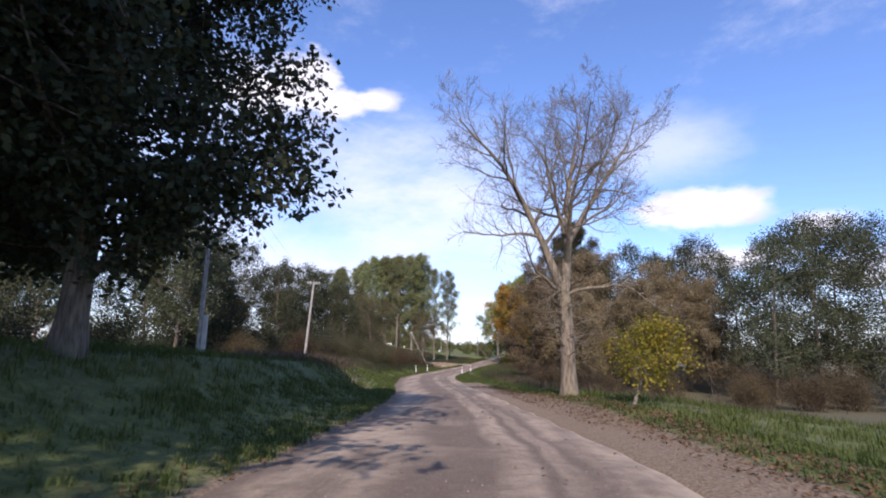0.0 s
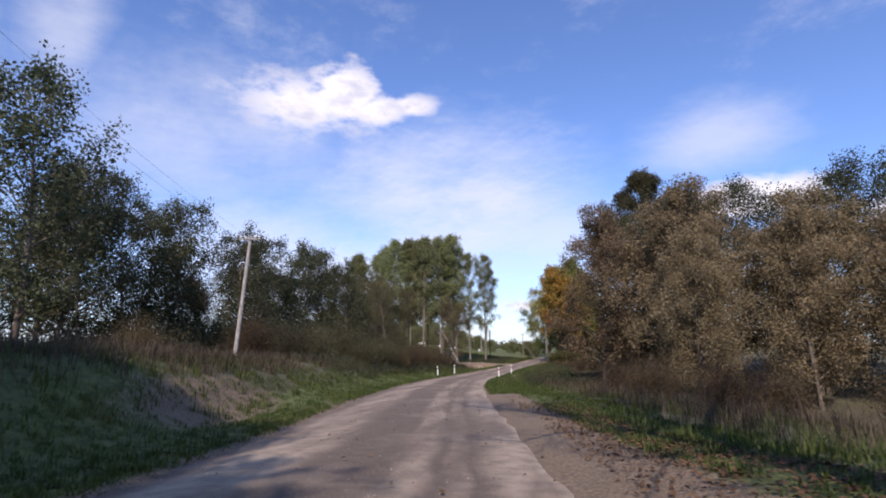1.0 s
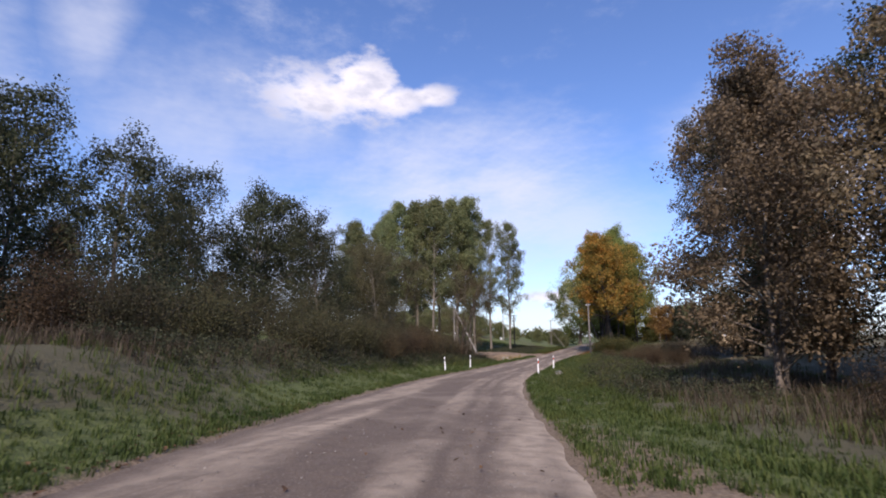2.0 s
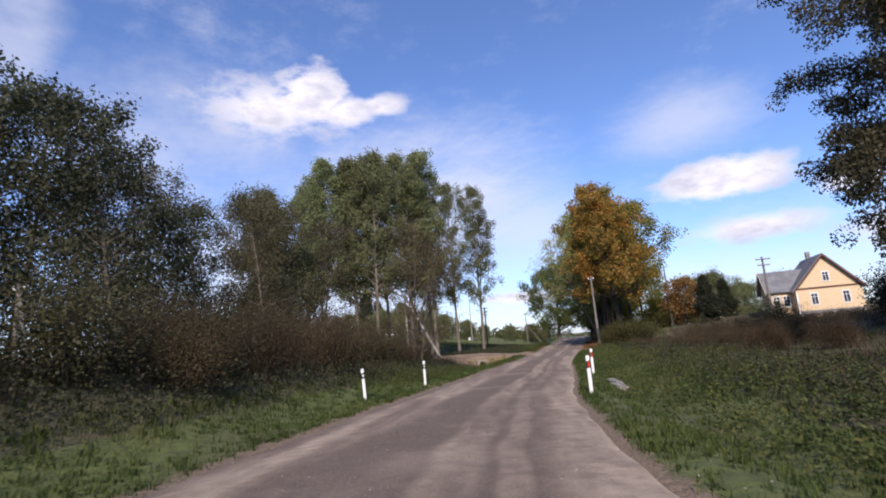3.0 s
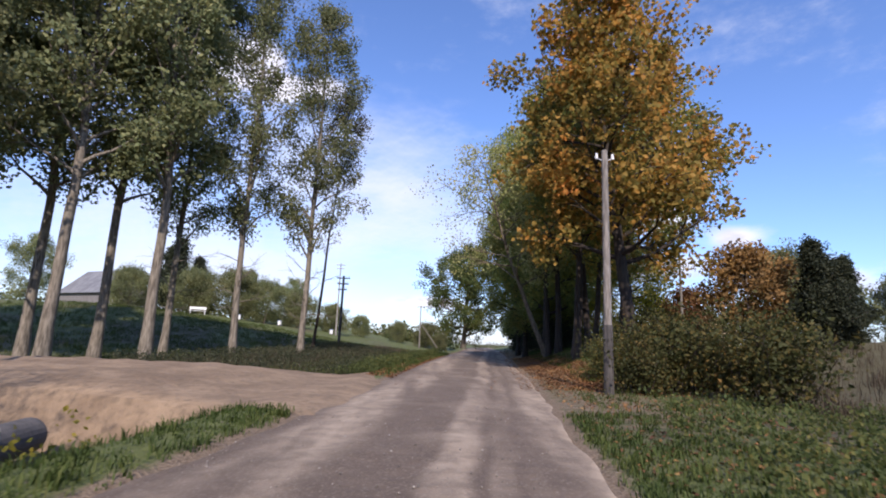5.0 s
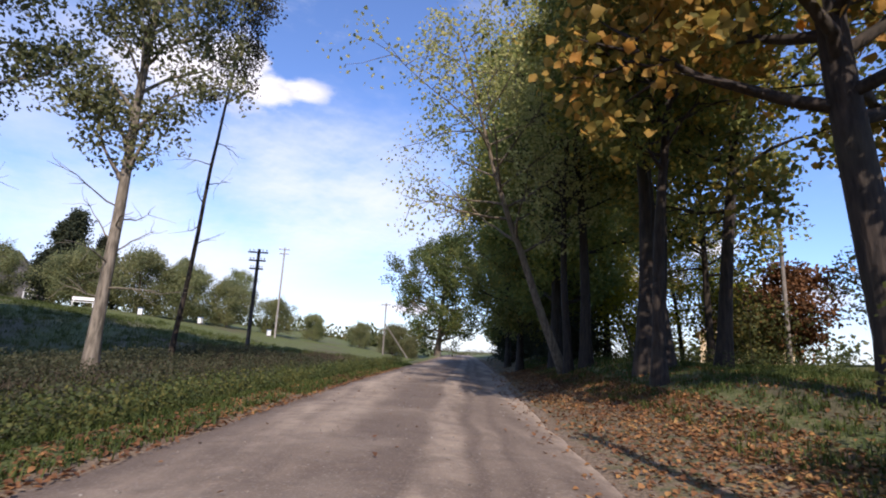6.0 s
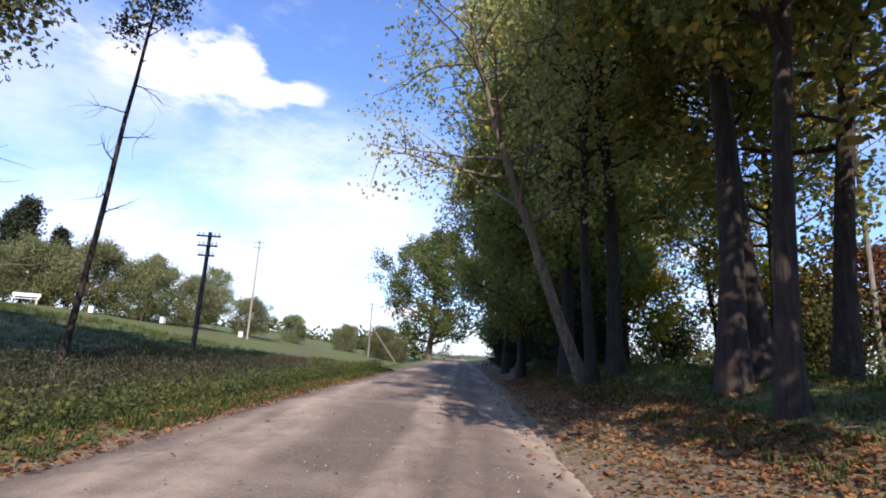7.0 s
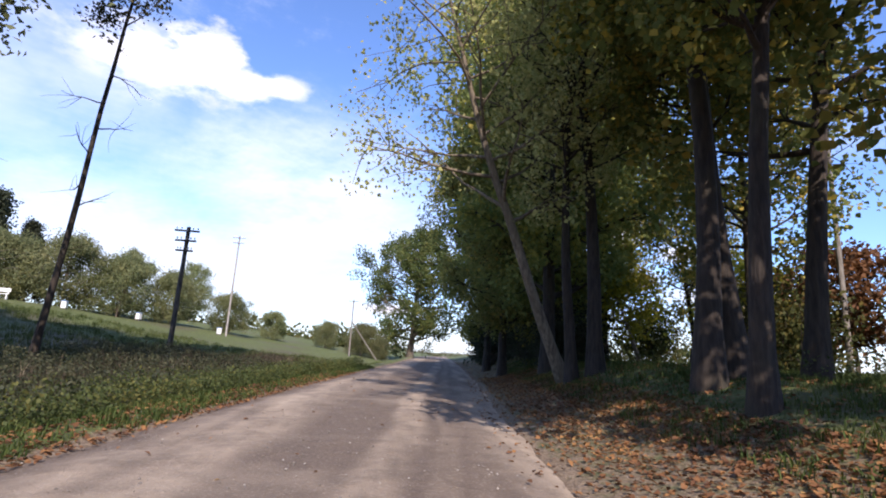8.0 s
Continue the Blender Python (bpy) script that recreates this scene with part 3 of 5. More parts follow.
def bare_tree():
    """A leafless ash: a trunk that forks into ascending leaders, boughs, branches and twigs."""
    rng = np.random.default_rng(5)
    stem, limbs, ends = Wood(), [], []
    TURNS = (0.0, 0.085, 0.2, 0.25, 0.25)

    def turned(d, angle, round_about):
        d = d / np.linalg.norm(d)
        a = np.cross(d, (0, 0, 1.0) if abs(d[2]) < 0.95 else (1.0, 0, 0))
        a /= np.linalg.norm(a)
        b = np.cross(d, a)
        return d * math.cos(angle) + (a * math.cos(round_about) + b * math.sin(round_about)) * math.sin(angle)

    def branch(wood, p, d, length, r, level, sons):
        n = (9, 10, 9, 7, 5)[level]
        line = bent(rng, p, d, length, n, TURNS[level], 0.045 if level > 1 else 0.05)
        radii = np.maximum(r * (1 - 0.85 * np.linspace(0, 1, n) ** 0.8), 0.0055)
        wood.tube(line, radii, (10, 9, 6, 4, 3)[level])
        if level == 4:
            ends.append(line[-1])
            return line
        k, spin = sons[0], rng.uniform(0, 6.283)
        for j in range(k):
            s = 0.2 + 0.8 * (j + rng.uniform(0.1, 0.9)) / k
            q = np.array([np.interp(s, np.linspace(0, 1, n), line[:, a]) for a in range(3)])
            i = min(n - 2, int(s * (n - 1)))
            way = turned(line[i + 1] - line[i], rng.uniform(0.55, 1.0) - 0.25 * s, spin + j * 2.4 + rng.uniform(-0.5, 0.5))
            reach = length * (0.66, 0.54, 0.54, 0.5)[level] * (1.12 - 0.62 * s) * rng.uniform(0.7, 1.2)
            below = wood
            if level == 1:
                below = Wood()
                limbs.append(below)
                way[2] = way[2] * 0.75 - 0.08
            branch(below, q, way, reach, np.interp(s, np.linspace(0, 1, n), radii) * 0.57, level + 1, sons[1:])
        return line

    trunk = bent(rng, (0, 0, -0.3), (0.0, 0, 1), 4.9, 9, 0.025, 0.05)
    tr = 0.33 * (1 - 0.25 * np.linspace(0, 1, 9))
    tr[0] *= 1.45
    tr[1] *= 1.12
    stem.tube(trunk, tr, 14)
    fork = trunk[-1]
    branch(stem, fork - np.array([0.08, 0, 0.25]), (-0.34, 0.05, 1.0), 9.0, 0.21, 1, (14, 11, 10, 0))
    right = branch(stem, fork - np.array([-0.08, 0, 0.25]), (0.16, -0.05, 1.0), 9.6, 0.22, 1, (14, 11, 10, 0))
    branch(stem, right[2], (0.7, 0.15, 1.0), 7.8, 0.16, 1, (12, 10, 10, 0))
    branch(stem, right[2], (-0.2, 0.6, 1.0), 7.2, 0.13, 1, (11, 10, 10, 0))
    branch(stem, right[1], (-0.1, -0.7, 1.0), 6.8, 0.12, 1, (11, 10, 10, 0))
    branch(stem, fork - np.array([0.0, 0, 0.6]), (0.95, -0.1, 0.6), 4.6, 0.09, 2, (10, 8, 0))
    branch(stem, fork - np.array([0.0, 0, 0.4]), (-0.95, -0.3, 0.4), 4.4, 0.08, 2, (10, 8, 0))
    # brush of shoots up the trunk
    for h in np.linspace(0.36, 0.99, 60):
        p = np.array([np.interp(h, np.linspace(0, 1, 9), trunk[:, k]) for k in range(3)])
        a = rng.uniform(0, 6.283)
        branch(stem, p, (math.cos(a), math.sin(a), rng.uniform(-0.1, 0.7)), rng.uniform(0.6, 0.8 + 2.0 * h), 0.03, 3, (6, 0))
    ob = new("bare_tree")
    t = new("trunk", stem.mesh("trunk", BARK_BARE))
    t.parent = ob
    for wood in limbs:
        limb = new("limb", wood.mesh("limb", BARK_BARE))
        limb.parent = ob
    v, f = leaf_cloud(rng, np.array(ends), 1, 0.06, 0.05, 0.8)
    keys = new("foliage", fast_mesh("foliage", v, f, LEAF["brown"]))
    keys.parent = ob
    tagged(keys, "sparse hanging brown seed keys")
    return label(ob, "large leafless ash tree with a forked trunk beside the road", "tree")


bare_tree().matrix_basis = at(7.6, 28.6, 0)

sapling = make_tree("small_tree", 21, 2.6, 0.42, 1.05, broad, limbs=22, twigs=6, per=9, leaf=0.12, clump=0.26, leaves="yellow", trunk_r=0.07, rise=0.25, lean=(0.42, 0), bark=BARK_ASPEN)
label(sapling, "small maple with yellow-green autumn leaves", "tree")
plant(sapling, [(8.9, 24.5, 1.0, 0), (17.4, 149.5, 1.9, 120), (20.2, 146.5, 1.7, 250)], "young maples")

# ---------------------------------------------------------------- woods left and right
alder = make_tree("tree", 31, 14.0, 0.2, 3.2, dome, limbs=28, twigs=6, per=24, leaf=0.2, clump=0.45, leaves="forest", trunk_r=0.17, rise=0.6)
label(alder, "dull green alder with a thin dark trunk in the roadside wood", "tree")
plant(alder, [(-23, 50, 1.15, 0), (-27, 56, 1.0, 90), (-33, 60, 1.1, 200), (-28, 68, 1.05, 30), (-34, 78, 0.95, 310), (-26, 90, 1.1, 77), (-40, 66, 1.1, 140), (-38, 48, 1.1, 15),
              (-44, 54, 1.0, 66), (-31, 44, 0.95, 250), (-36, 36, 1.0, 40), (-30, 31, 0.9, 160), (-18.5, 88, 0.85, 300), (-21, 97, 0.75, 10), (-19, 106, 0.7, 110), (-22, 70, 0.9, 210), (-26, 80, 1.0, 20), (-47, 44, 1.1, 99), (-25, 38, 0.8, 190), (-30, 82, 0.95, 12), (-24, 86, 1.05, 160), (-33, 70, 1.05, 60), (-27, 62, 0.95, 270)], "alders in the left wood")
grey = make_tree("tree", 32, 12.5, 0.25, 2.8, dome, limbs=26, twigs=6, per=26, leaf=0.14, clump=0.45, leaves="olive", bark=BARK_ASPEN, trunk_r=0.13, rise=0.75)
label(grey, "thinly leaved grey-green aspen in the roadside wood", "tree")
plant(grey, [(-22, 93, 1.0, 0), (-25, 97, 1.1, 80), (-28, 104, 1.1, 230), (-32, 98, 1.05, 20), (-35, 108, 1.1, 110), (-30, 88, 0.9, 190),
             (-27, 58, 1.15, 50), (-36, 53, 1.2, 130), (-24, 75, 0.8, 220), (-38, 90, 1.0, 280), (-17.5, 101, 1.0, 33), (-20, 104.5, 1.05, 140), (-17, 108, 0.95, 250), (-22, 110, 1.05, 310), (-25, 114, 1.0, 20), (-16, 97.5, 0.85, 66)], "aspens in the left wood")
brown = make_tree("tree", 33, 12.5, 0.08, 3.7, broad, limbs=38, twigs=7, per=50, leaf=0.145, clump=0.42, leaves="brown", trunk_r=0.16, rise=0.6, forks=2)
label(brown, "brownish grey willow with many stems at the edge of the wood", "tree")
plant(brown, [(9.9, 67, 1.05, 0), (15.0, 62, 1.08, 70), (19.0, 70, 1.15, 150), (13.5, 57, 0.72, 220), (22.0, 62, 1.0, 290), (19.5, 58, 0.85, 40), (25.5, 58, 0.85, 140),
              (-26, 84, 0.6, 170), (-30, 73, 0.75, 260)], "brown willows")
forest = make_tree("tree", 34, 14.0, 0.1, 3.6, dome, limbs=30, twigs=6, per=34, leaf=0.17, clump=0.5, leaves="forest", trunk_r=0.16, rise=0.4)
label(forest, "dull green tree in the wood behind the meadow", "tree")
plant(forest, [(13.2, 71, 0.95, 10), (17.5, 66.5, 1.0, 130), (28, 52, 1.0, 0), (33, 54, 1.1, 60), (38, 52, 1.0, 120), (43, 56, 1.1, 180), (35, 62, 1.0, 240), (29, 59, 0.9, 100), (26.5, 66, 1.0, 75), (31, 68, 1.05, 195), (48, 52, 1.1, 300), (41, 64, 1.2, 30), (54, 58, 1.15, 90), (25, 72, 1.05, 150),
               (30, 80, 1.0, 210), (60, 50, 1.1, 270)], "trees of the right wood")
weeping = make_tree("tree", 35, 23.0, 0.08, 5.5, broad, limbs=60, twigs=9, per=100, leaf=0.16, clump=0.45, leaves="shade", trunk_r=0.3, rise=0.3, droop=1.0)
label(weeping, "tall weeping birch with grey-brown autumn leaves", "tree").matrix_basis = at(17.9, 89.5, 0)

# ---------------------------------------------------------------- the poplars
poplar = make_tree("poplar", 41, 24.5, 0.3, 3.0, column, limbs=46, twigs=5, per=30, leaf=0.24, clump=0.46, leaves="poplar", bark=BARK_ASPEN, trunk_r=0.24, rise=1.1)
label(poplar, "tall green poplar with a pale bare lower trunk", "tree")
plant(poplar, [(-16.3, 123.1, 1.0, 0), (-13.2, 127, 1.03, 60), (-10.8, 130, 1.06, 120), (-19.5, 126, 1.0, 180), (-23, 124, 0.98, 240), (-26.5, 128, 0.97, 300), (-30, 125, 0.9, 40), (-17, 131, 1.04, 100),
               (-21, 131, 1.0, 160), (-33, 130, 0.88, 220), (-14, 131.5, 1.02, 280), (-28, 131, 0.95, 340)], "poplars in the grove")
thin = make_tree("poplar", 42, 23.0, 0.26, 2.5, column, limbs=36, twigs=5, per=36, leaf=0.18, clump=0.42, leaves="poplar", bark=BARK_ASPEN, trunk_r=0.2, rise=1.2, wander=0.16, dead=9)
label(thin, "slender poplar with sparse leaves at the roadside", "tree")
plant(thin, [(-12.2, 134.3, 0.98, 0), (-8.6, 134.6, 1.0, 100), (-5.6, 137.5, 1.0, 200)], "slender poplars")
slim = make_tree("poplar", 43, 20.0, 0.62, 1.8, column, limbs=22, twigs=5, per=20, leaf=0.17, clump=0.36, leaves="shade", bark=BARK_SHADED, trunk_r=0.12, rise=1.1, dead=7, lean=(0.08, 0))
label(slim, "thin poplar with a long bare stem and small crown", "tree").matrix_basis = at(-6.4, 144.6, 0)

rustbirch = make_tree("tree", 44, 10.6, 0.14, 3.4, broad, limbs=40, twigs=8, per=15, leaf=0.085, clump=0.45, leaves="scrub", trunk_r=0.14, rise=0.8, forks=3, sub=3, bark=BARK)
label(rustbirch, "thin reddish-brown tree that has lost most leaves", "tree").matrix_basis = at(-8.3, 103.6, 0)

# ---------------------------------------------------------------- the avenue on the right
maple = make_tree("maple", 51, 16.2, 0.26, 4.2, dome, limbs=50, twigs=6, per=36, leaf=0.2, clump=0.46, lean=(-0.1, 0), leaves="maple", trunk_r=0.3, rise=0.4, sub=1, lobed=True, bark=BARK_SHADED)
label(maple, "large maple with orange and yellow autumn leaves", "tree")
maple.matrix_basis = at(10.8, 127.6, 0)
tall = make_tree("tree", 56, 17.5, 0.42, 3.9, broad, limbs=36, twigs=6, per=30, leaf=0.19, clump=0.5, leaves="turning", trunk_r=0.24, rise=0.45, sub=1, lobed=True, bark=BARK_SHADED)
label(tall, "tall tree beside the road with a long bare trunk darkened for shade", "tree")
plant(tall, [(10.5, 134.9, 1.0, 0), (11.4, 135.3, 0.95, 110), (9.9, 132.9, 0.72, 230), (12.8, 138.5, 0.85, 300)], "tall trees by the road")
sparse = make_tree("tree", 57, 17.0, 0.4, 4.0, broad, limbs=30, twigs=7, per=12, leaf=0.14, clump=0.45, leaves="pale", trunk_r=0.24, rise=0.6, lobed=True, bark=BARK_SHADED)
label(sparse, "tall tree with thin yellowing crown in the avenue", "tree")
plant(sparse, [(11.15, 141.0, 1.0, 60), (10.6, 141.5, 0.78, 160)], "thin-crowned avenue trees")
low = make_tree("tree", 58, 16.5, 0.3, 4.8, broad, limbs=38, twigs=6, per=30, leaf=0.2, clump=0.6, leaves="turning", trunk_r=0.22, rise=0.4, sub=1, lobed=True, bark=BARK_SHADED)
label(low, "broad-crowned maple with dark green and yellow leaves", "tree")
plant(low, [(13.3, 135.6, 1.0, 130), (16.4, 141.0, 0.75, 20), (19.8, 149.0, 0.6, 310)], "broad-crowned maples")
linden = make_tree("tree", 52, 20.0, 0.15, 5.4, broad, limbs=46, twigs=7, per=60, leaf=0.24, clump=0.6, leaves="linden", trunk_r=0.28, rise=0.45, sub=1, bark=BARK_SHADED)
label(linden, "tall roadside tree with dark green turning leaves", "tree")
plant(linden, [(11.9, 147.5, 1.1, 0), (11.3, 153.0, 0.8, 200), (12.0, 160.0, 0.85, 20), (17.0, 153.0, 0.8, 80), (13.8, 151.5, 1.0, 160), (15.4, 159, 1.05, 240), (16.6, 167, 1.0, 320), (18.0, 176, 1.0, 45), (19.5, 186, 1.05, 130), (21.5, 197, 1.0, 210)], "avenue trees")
leaning = make_tree("tree", 53, 15.0, 0.36, 5.0, broad, limbs=26, twigs=7, per=10, leaf=0.13, clump=0.4, leaves="pale", trunk_r=0.2, rise=0.5, lean=(-0.55, -0.22), lobed=True, bark=BARK_TAN)
label(leaning, "leaning tree whose thin yellowish crown overhangs the road", "tree").matrix_basis = at(10.8, 142.4, 0)
thuja = make_tree("thuja", 55, 7.5, 0.02, 2.0, cone, limbs=60, twigs=6, per=26, leaf=0.2, clump=0.28, leaves="dark", trunk_r=0.14, rise=0.7, sub=2)
label(thuja, "dense dark green thuja with a pointed crown", "tree")
plant(thuja, [(14.6, 171, 1.0, 0), (14.0, 166.5, 0.85, 90), (15.6, 175, 1.0, 180), (-35, 180, 1.5, 30), (-32.2, 184, 1.2, 120), (21.0, 129.5, 0.72, 60), (23.6, 131.5, 0.6, 200)], "thujas")
big_oak = make_tree("oak", 54, 19.0, 0.12, 8.5, broad, limbs=40, twigs=7, per=42, leaf=0.36, clump=0.75, leaves="green", trunk_r=0.5, rise=0.3)
label(big_oak, "broad green oak at the far end of the avenue", "tree").matrix_basis = at(9.8, 204, 0)

# ---------------------------------------------------------------- orchard and garden trees
apple = make_tree("apple_tree", 61, 5.6, 0.1, 3.2, broad, limbs=28, twigs=6, per=48, leaf=0.17, clump=0.5, leaves="poplar", trunk_r=0.16, rise=0.3)
label(apple, "rounded green fruit tree in the orchard", "tree")
plant(apple, [(-25, 178, 1.1, 0), (-30, 176, 1.0, 60), (-21, 180, 1.0, 120), (-17, 183, 0.9, 180), (-12.5, 188, 0.75, 240), (-9, 196, 0.6, 300), (-3, 205, 0.65, 30), (2.5, 200, 0.75, 90),
              (-36, 172, 0.9, 150), (24.5, 137, 1.0, 210), (29, 140, 0.8, 20), (33, 137, 0.8, 100), (5, 196, 0.5, 10)], "fruit trees")
round_willow = make_tree("tree", 62, 12.5, 0.1, 5.0, broad, limbs=32, twigs=6, per=34, leaf=0.26, clump=0.6, leaves="poplar", trunk_r=0.25, rise=0.5)
label(round_willow, "rounded grey-green willow behind the orchard", "tree")
plant(round_willow, [(-32, 205, 0.72, 0), (-24, 208, 0.66, 100), (-62, 190, 0.85, 200), (-55, 165, 0.7, 300)], "willows behind the orchard")
rusty = make_tree("tree", 63, 5.2, 0.25, 2.2, broad, limbs=20, twigs=5, per=22, leaf=0.24, clump=0.4, leaves="rust", trunk_r=0.1, rise=0.4)
label(rusty, "small rust-coloured tree in the garden", "tree")
plant(rusty, [(19.5, 133, 1.0, 0), (21.5, 142.5, 0.8, 120)], "rusty garden trees")


def make_bush(name, seed, height, radius, leaves, per=14, leaf=0.14, stems=26):
    rng = np.random.default_rng(seed)
    wood, tips = Wood(), []
    for i in range(stems):
        a, lean = rng.uniform(0, 6.283), rng.uniform(0.1, 0.9)
        way = np.array([math.cos(a) * lean * radius / height, math.sin(a) * lean * radius / height, 1])
        line = bent(rng, (rng.normal(0, 0.25 * radius), rng.normal(0, 0.25 * radius), -0.1), way, height * rng.uniform(0.6, 1.08), 6, 0.12, 0.0)
        wood.tube(line, 0.022 * (1 - 0.85 * np.linspace(0, 1, 6)), 4)
        for j in range(7):
            s = rng.uniform(0.2, 1)
            p = np.array([np.interp(s, np.linspace(0, 1, 6), line[:, k]) for k in range(3)])
            tw = bent(rng, p, rng.normal(0, 1, 3) + np.array([0, 0, 0.6]), rng.uniform(0.3, 0.8) * height * 0.3, 4, 0.2, 0.0)
            wood.tube(tw, 0.009 * (1 - 0.8 * np.linspace(0, 1, 4)), 3)
            tips += [tw[-1], tw[2]]
    ob = new(name)
    t = new("branchwork", wood.mesh("branchwork", BARK_SHADED))
    t.parent = ob
    v, f = leaf_cloud(rng, tips, per, 0.14 * height, leaf, 0.2)
    c = new("foliage", fast_mesh("foliage", v, f, LEAF[leaves]))
    c.parent = ob
    return ob


hazel = make_bush("bush", 71, 3.0, 1.9, "hazel", per=14, leaf=0.15)
label(hazel, "leafy hazel bush with green and yellowing leaves", "bush")
plant(hazel, [(9.2, 121.2, 0.85, 0), (11.0, 119.2, 0.9, 90), (9.8, 123.6, 0.8, 170), (8.0, 120.6, 0.62, 60), (8.4, 124.6, 0.55, 250), (11.5, 122.5, 0.8, 40), (20.5, 154, 1.3, 20), (19.5, 143, 1.2, 100), (22.5, 147, 1.3, 200), (26, 151, 1.2, 300)], "hazel bushes")
scrub = make_bush("bush", 72, 2.8, 2.0, "scrub", per=30, leaf=0.07, stems=38)
label(scrub, "brown leafless-looking scrub bush in rough grass", "bush")
shrub = make_bush("bush", 74, 3.0, 2.0, "shade", per=26, leaf=0.085, stems=34)
label(shrub, "dark olive-leaved roadside shrub", "bush")
plant(shrub, [(-10.2, 70, 0.8, 15), (-11.8, 74, 1.0, 115), (-10.6, 78, 0.9, 215), (-13.2, 66, 1.0, 315), (-12.8, 61.5, 0.9, 65), (-15.2, 70, 1.2, 165), (-14.4, 76, 1.3, 265), (-10.3, 82, 0.72, 5), (10.6, 99.5, 0.37, 105), (12.4, 95, 0.40, 205), (11.9, 104.6, 0.37, 55), (-8.7, 110.8, 0.5, 30), (-7.1, 111.6, 0.36, 130), (-9.8, 113, 0.6, 230), (-10.6, 108.2, 0.75, 330), (-7.6, 107.4, 0.42, 80), (-12.2, 111.5, 0.9, 280),
              (-11.0, 87, 0.72, 50), (-9.2, 97, 0.83, 150), (-12.5, 95.5, 1.15, 99), (-13.5, 87, 1.08, 288), (-11.8, 100.5, 1.08, 180), (-16, 97, 1.22, 70), (-9.6, 92.5, 0.65, 20), (-14.5, 105, 1.08, 200), (13, 99.5, 0.50, 220), (12.5, 108.5, 0.50, 20)], "dark shrubs")
plant(scrub, [(8.1, 106.2, 0.38, 20), (9.3, 103.4, 0.42, 120), (9.4, 100.2, 0.44, 220), (10.6, 101.8, 0.5, 320), (9.7, 96.8, 0.42, 70), (11.0, 98.0, 0.5, 170), (10.4, 93.4, 0.42, 270), (11.6, 90.8, 0.5, 10), (7.9, 109.4, 0.34, 110), (-12.0, 82, 0.77, 0), (-10.5, 92, 0.77, 100), (-8.6, 101, 0.84, 200), (-10.5, 102, 0.98, 250), (-13.5, 99, 1.05, 20),
              (-16, 104, 1.05, 70), (-14.5, 92, 1.12, 120), (-9.3, 89, 0.84, 170), (-9.6, 84.5, 0.77, 12), (-10.0, 94.5, 1.05, 199), (-9.5, 80, 0.63, 48), (11.5, 101, 0.56, 220), (13.5, 97, 0.62, 270), (14, 104, 0.62, 320), (11.5, 107, 0.56, 45), (14.5, 111, 0.43, 95), (10.5, 94, 0.50, 15),
              (9.2, 50, 0.6, 145), (11.0, 46, 0.6, 195), (14.0, 49, 0.7, 245), (10.5, 54, 0.7, 295), (17, 46, 0.9, 5), (22, 44, 0.9, 80), (27, 46, 1.0, 130), (26, 51, 1.1, 30), (31, 48, 1.1, 100), (35, 46, 1.1, 190), (39, 46, 1.1, 222), (9.6, 59, 0.65, 33), (-21, 70, 1.2, 230),
              (-16, 62, 1.1, 280), (-19, 54, 1.1, 330)], "scrub bushes")
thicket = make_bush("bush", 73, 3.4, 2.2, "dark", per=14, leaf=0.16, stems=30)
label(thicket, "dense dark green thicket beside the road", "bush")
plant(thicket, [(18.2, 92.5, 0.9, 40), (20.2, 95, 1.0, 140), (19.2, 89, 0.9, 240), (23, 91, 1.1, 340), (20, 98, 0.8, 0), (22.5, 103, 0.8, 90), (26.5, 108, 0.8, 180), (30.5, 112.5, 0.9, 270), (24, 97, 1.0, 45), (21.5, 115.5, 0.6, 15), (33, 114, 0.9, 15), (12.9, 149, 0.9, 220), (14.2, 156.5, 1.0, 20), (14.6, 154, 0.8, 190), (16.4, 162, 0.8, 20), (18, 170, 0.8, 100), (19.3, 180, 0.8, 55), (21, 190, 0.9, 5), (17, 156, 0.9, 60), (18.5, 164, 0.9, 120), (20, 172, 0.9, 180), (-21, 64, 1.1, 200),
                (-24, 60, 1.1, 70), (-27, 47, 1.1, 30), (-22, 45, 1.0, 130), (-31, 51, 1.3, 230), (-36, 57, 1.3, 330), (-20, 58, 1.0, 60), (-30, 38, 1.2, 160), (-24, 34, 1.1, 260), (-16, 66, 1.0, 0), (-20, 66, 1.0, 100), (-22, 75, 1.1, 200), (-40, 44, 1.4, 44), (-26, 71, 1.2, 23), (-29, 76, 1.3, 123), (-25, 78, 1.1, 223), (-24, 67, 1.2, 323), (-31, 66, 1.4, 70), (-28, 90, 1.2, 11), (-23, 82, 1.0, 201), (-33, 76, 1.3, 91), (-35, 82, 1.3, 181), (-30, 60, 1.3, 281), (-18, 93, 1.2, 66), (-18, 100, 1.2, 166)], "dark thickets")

# ---------------------------------------------------------------- posts and poles
POLE_WOOD = material("weathered_pole", bark_build(rgba(0.10, 0.088, 0.072), rgba(0.27, 0.24, 0.205), rgba(0.16, 0.142, 0.118)), 0.85)
POLE_PALE = material("bleached_pole", bark_build(rgba(0.16, 0.145, 0.125), rgba(0.42, 0.39, 0.345), rgba(0.26, 0.24, 0.205)), 0.85)
POLE_DARK = material("dark_pole", bark_build(rgba(0.03, 0.027, 0.025), rgba(0.09, 0.08, 0.07), rgba(0.06, 0.055, 0.05)), 0.85)
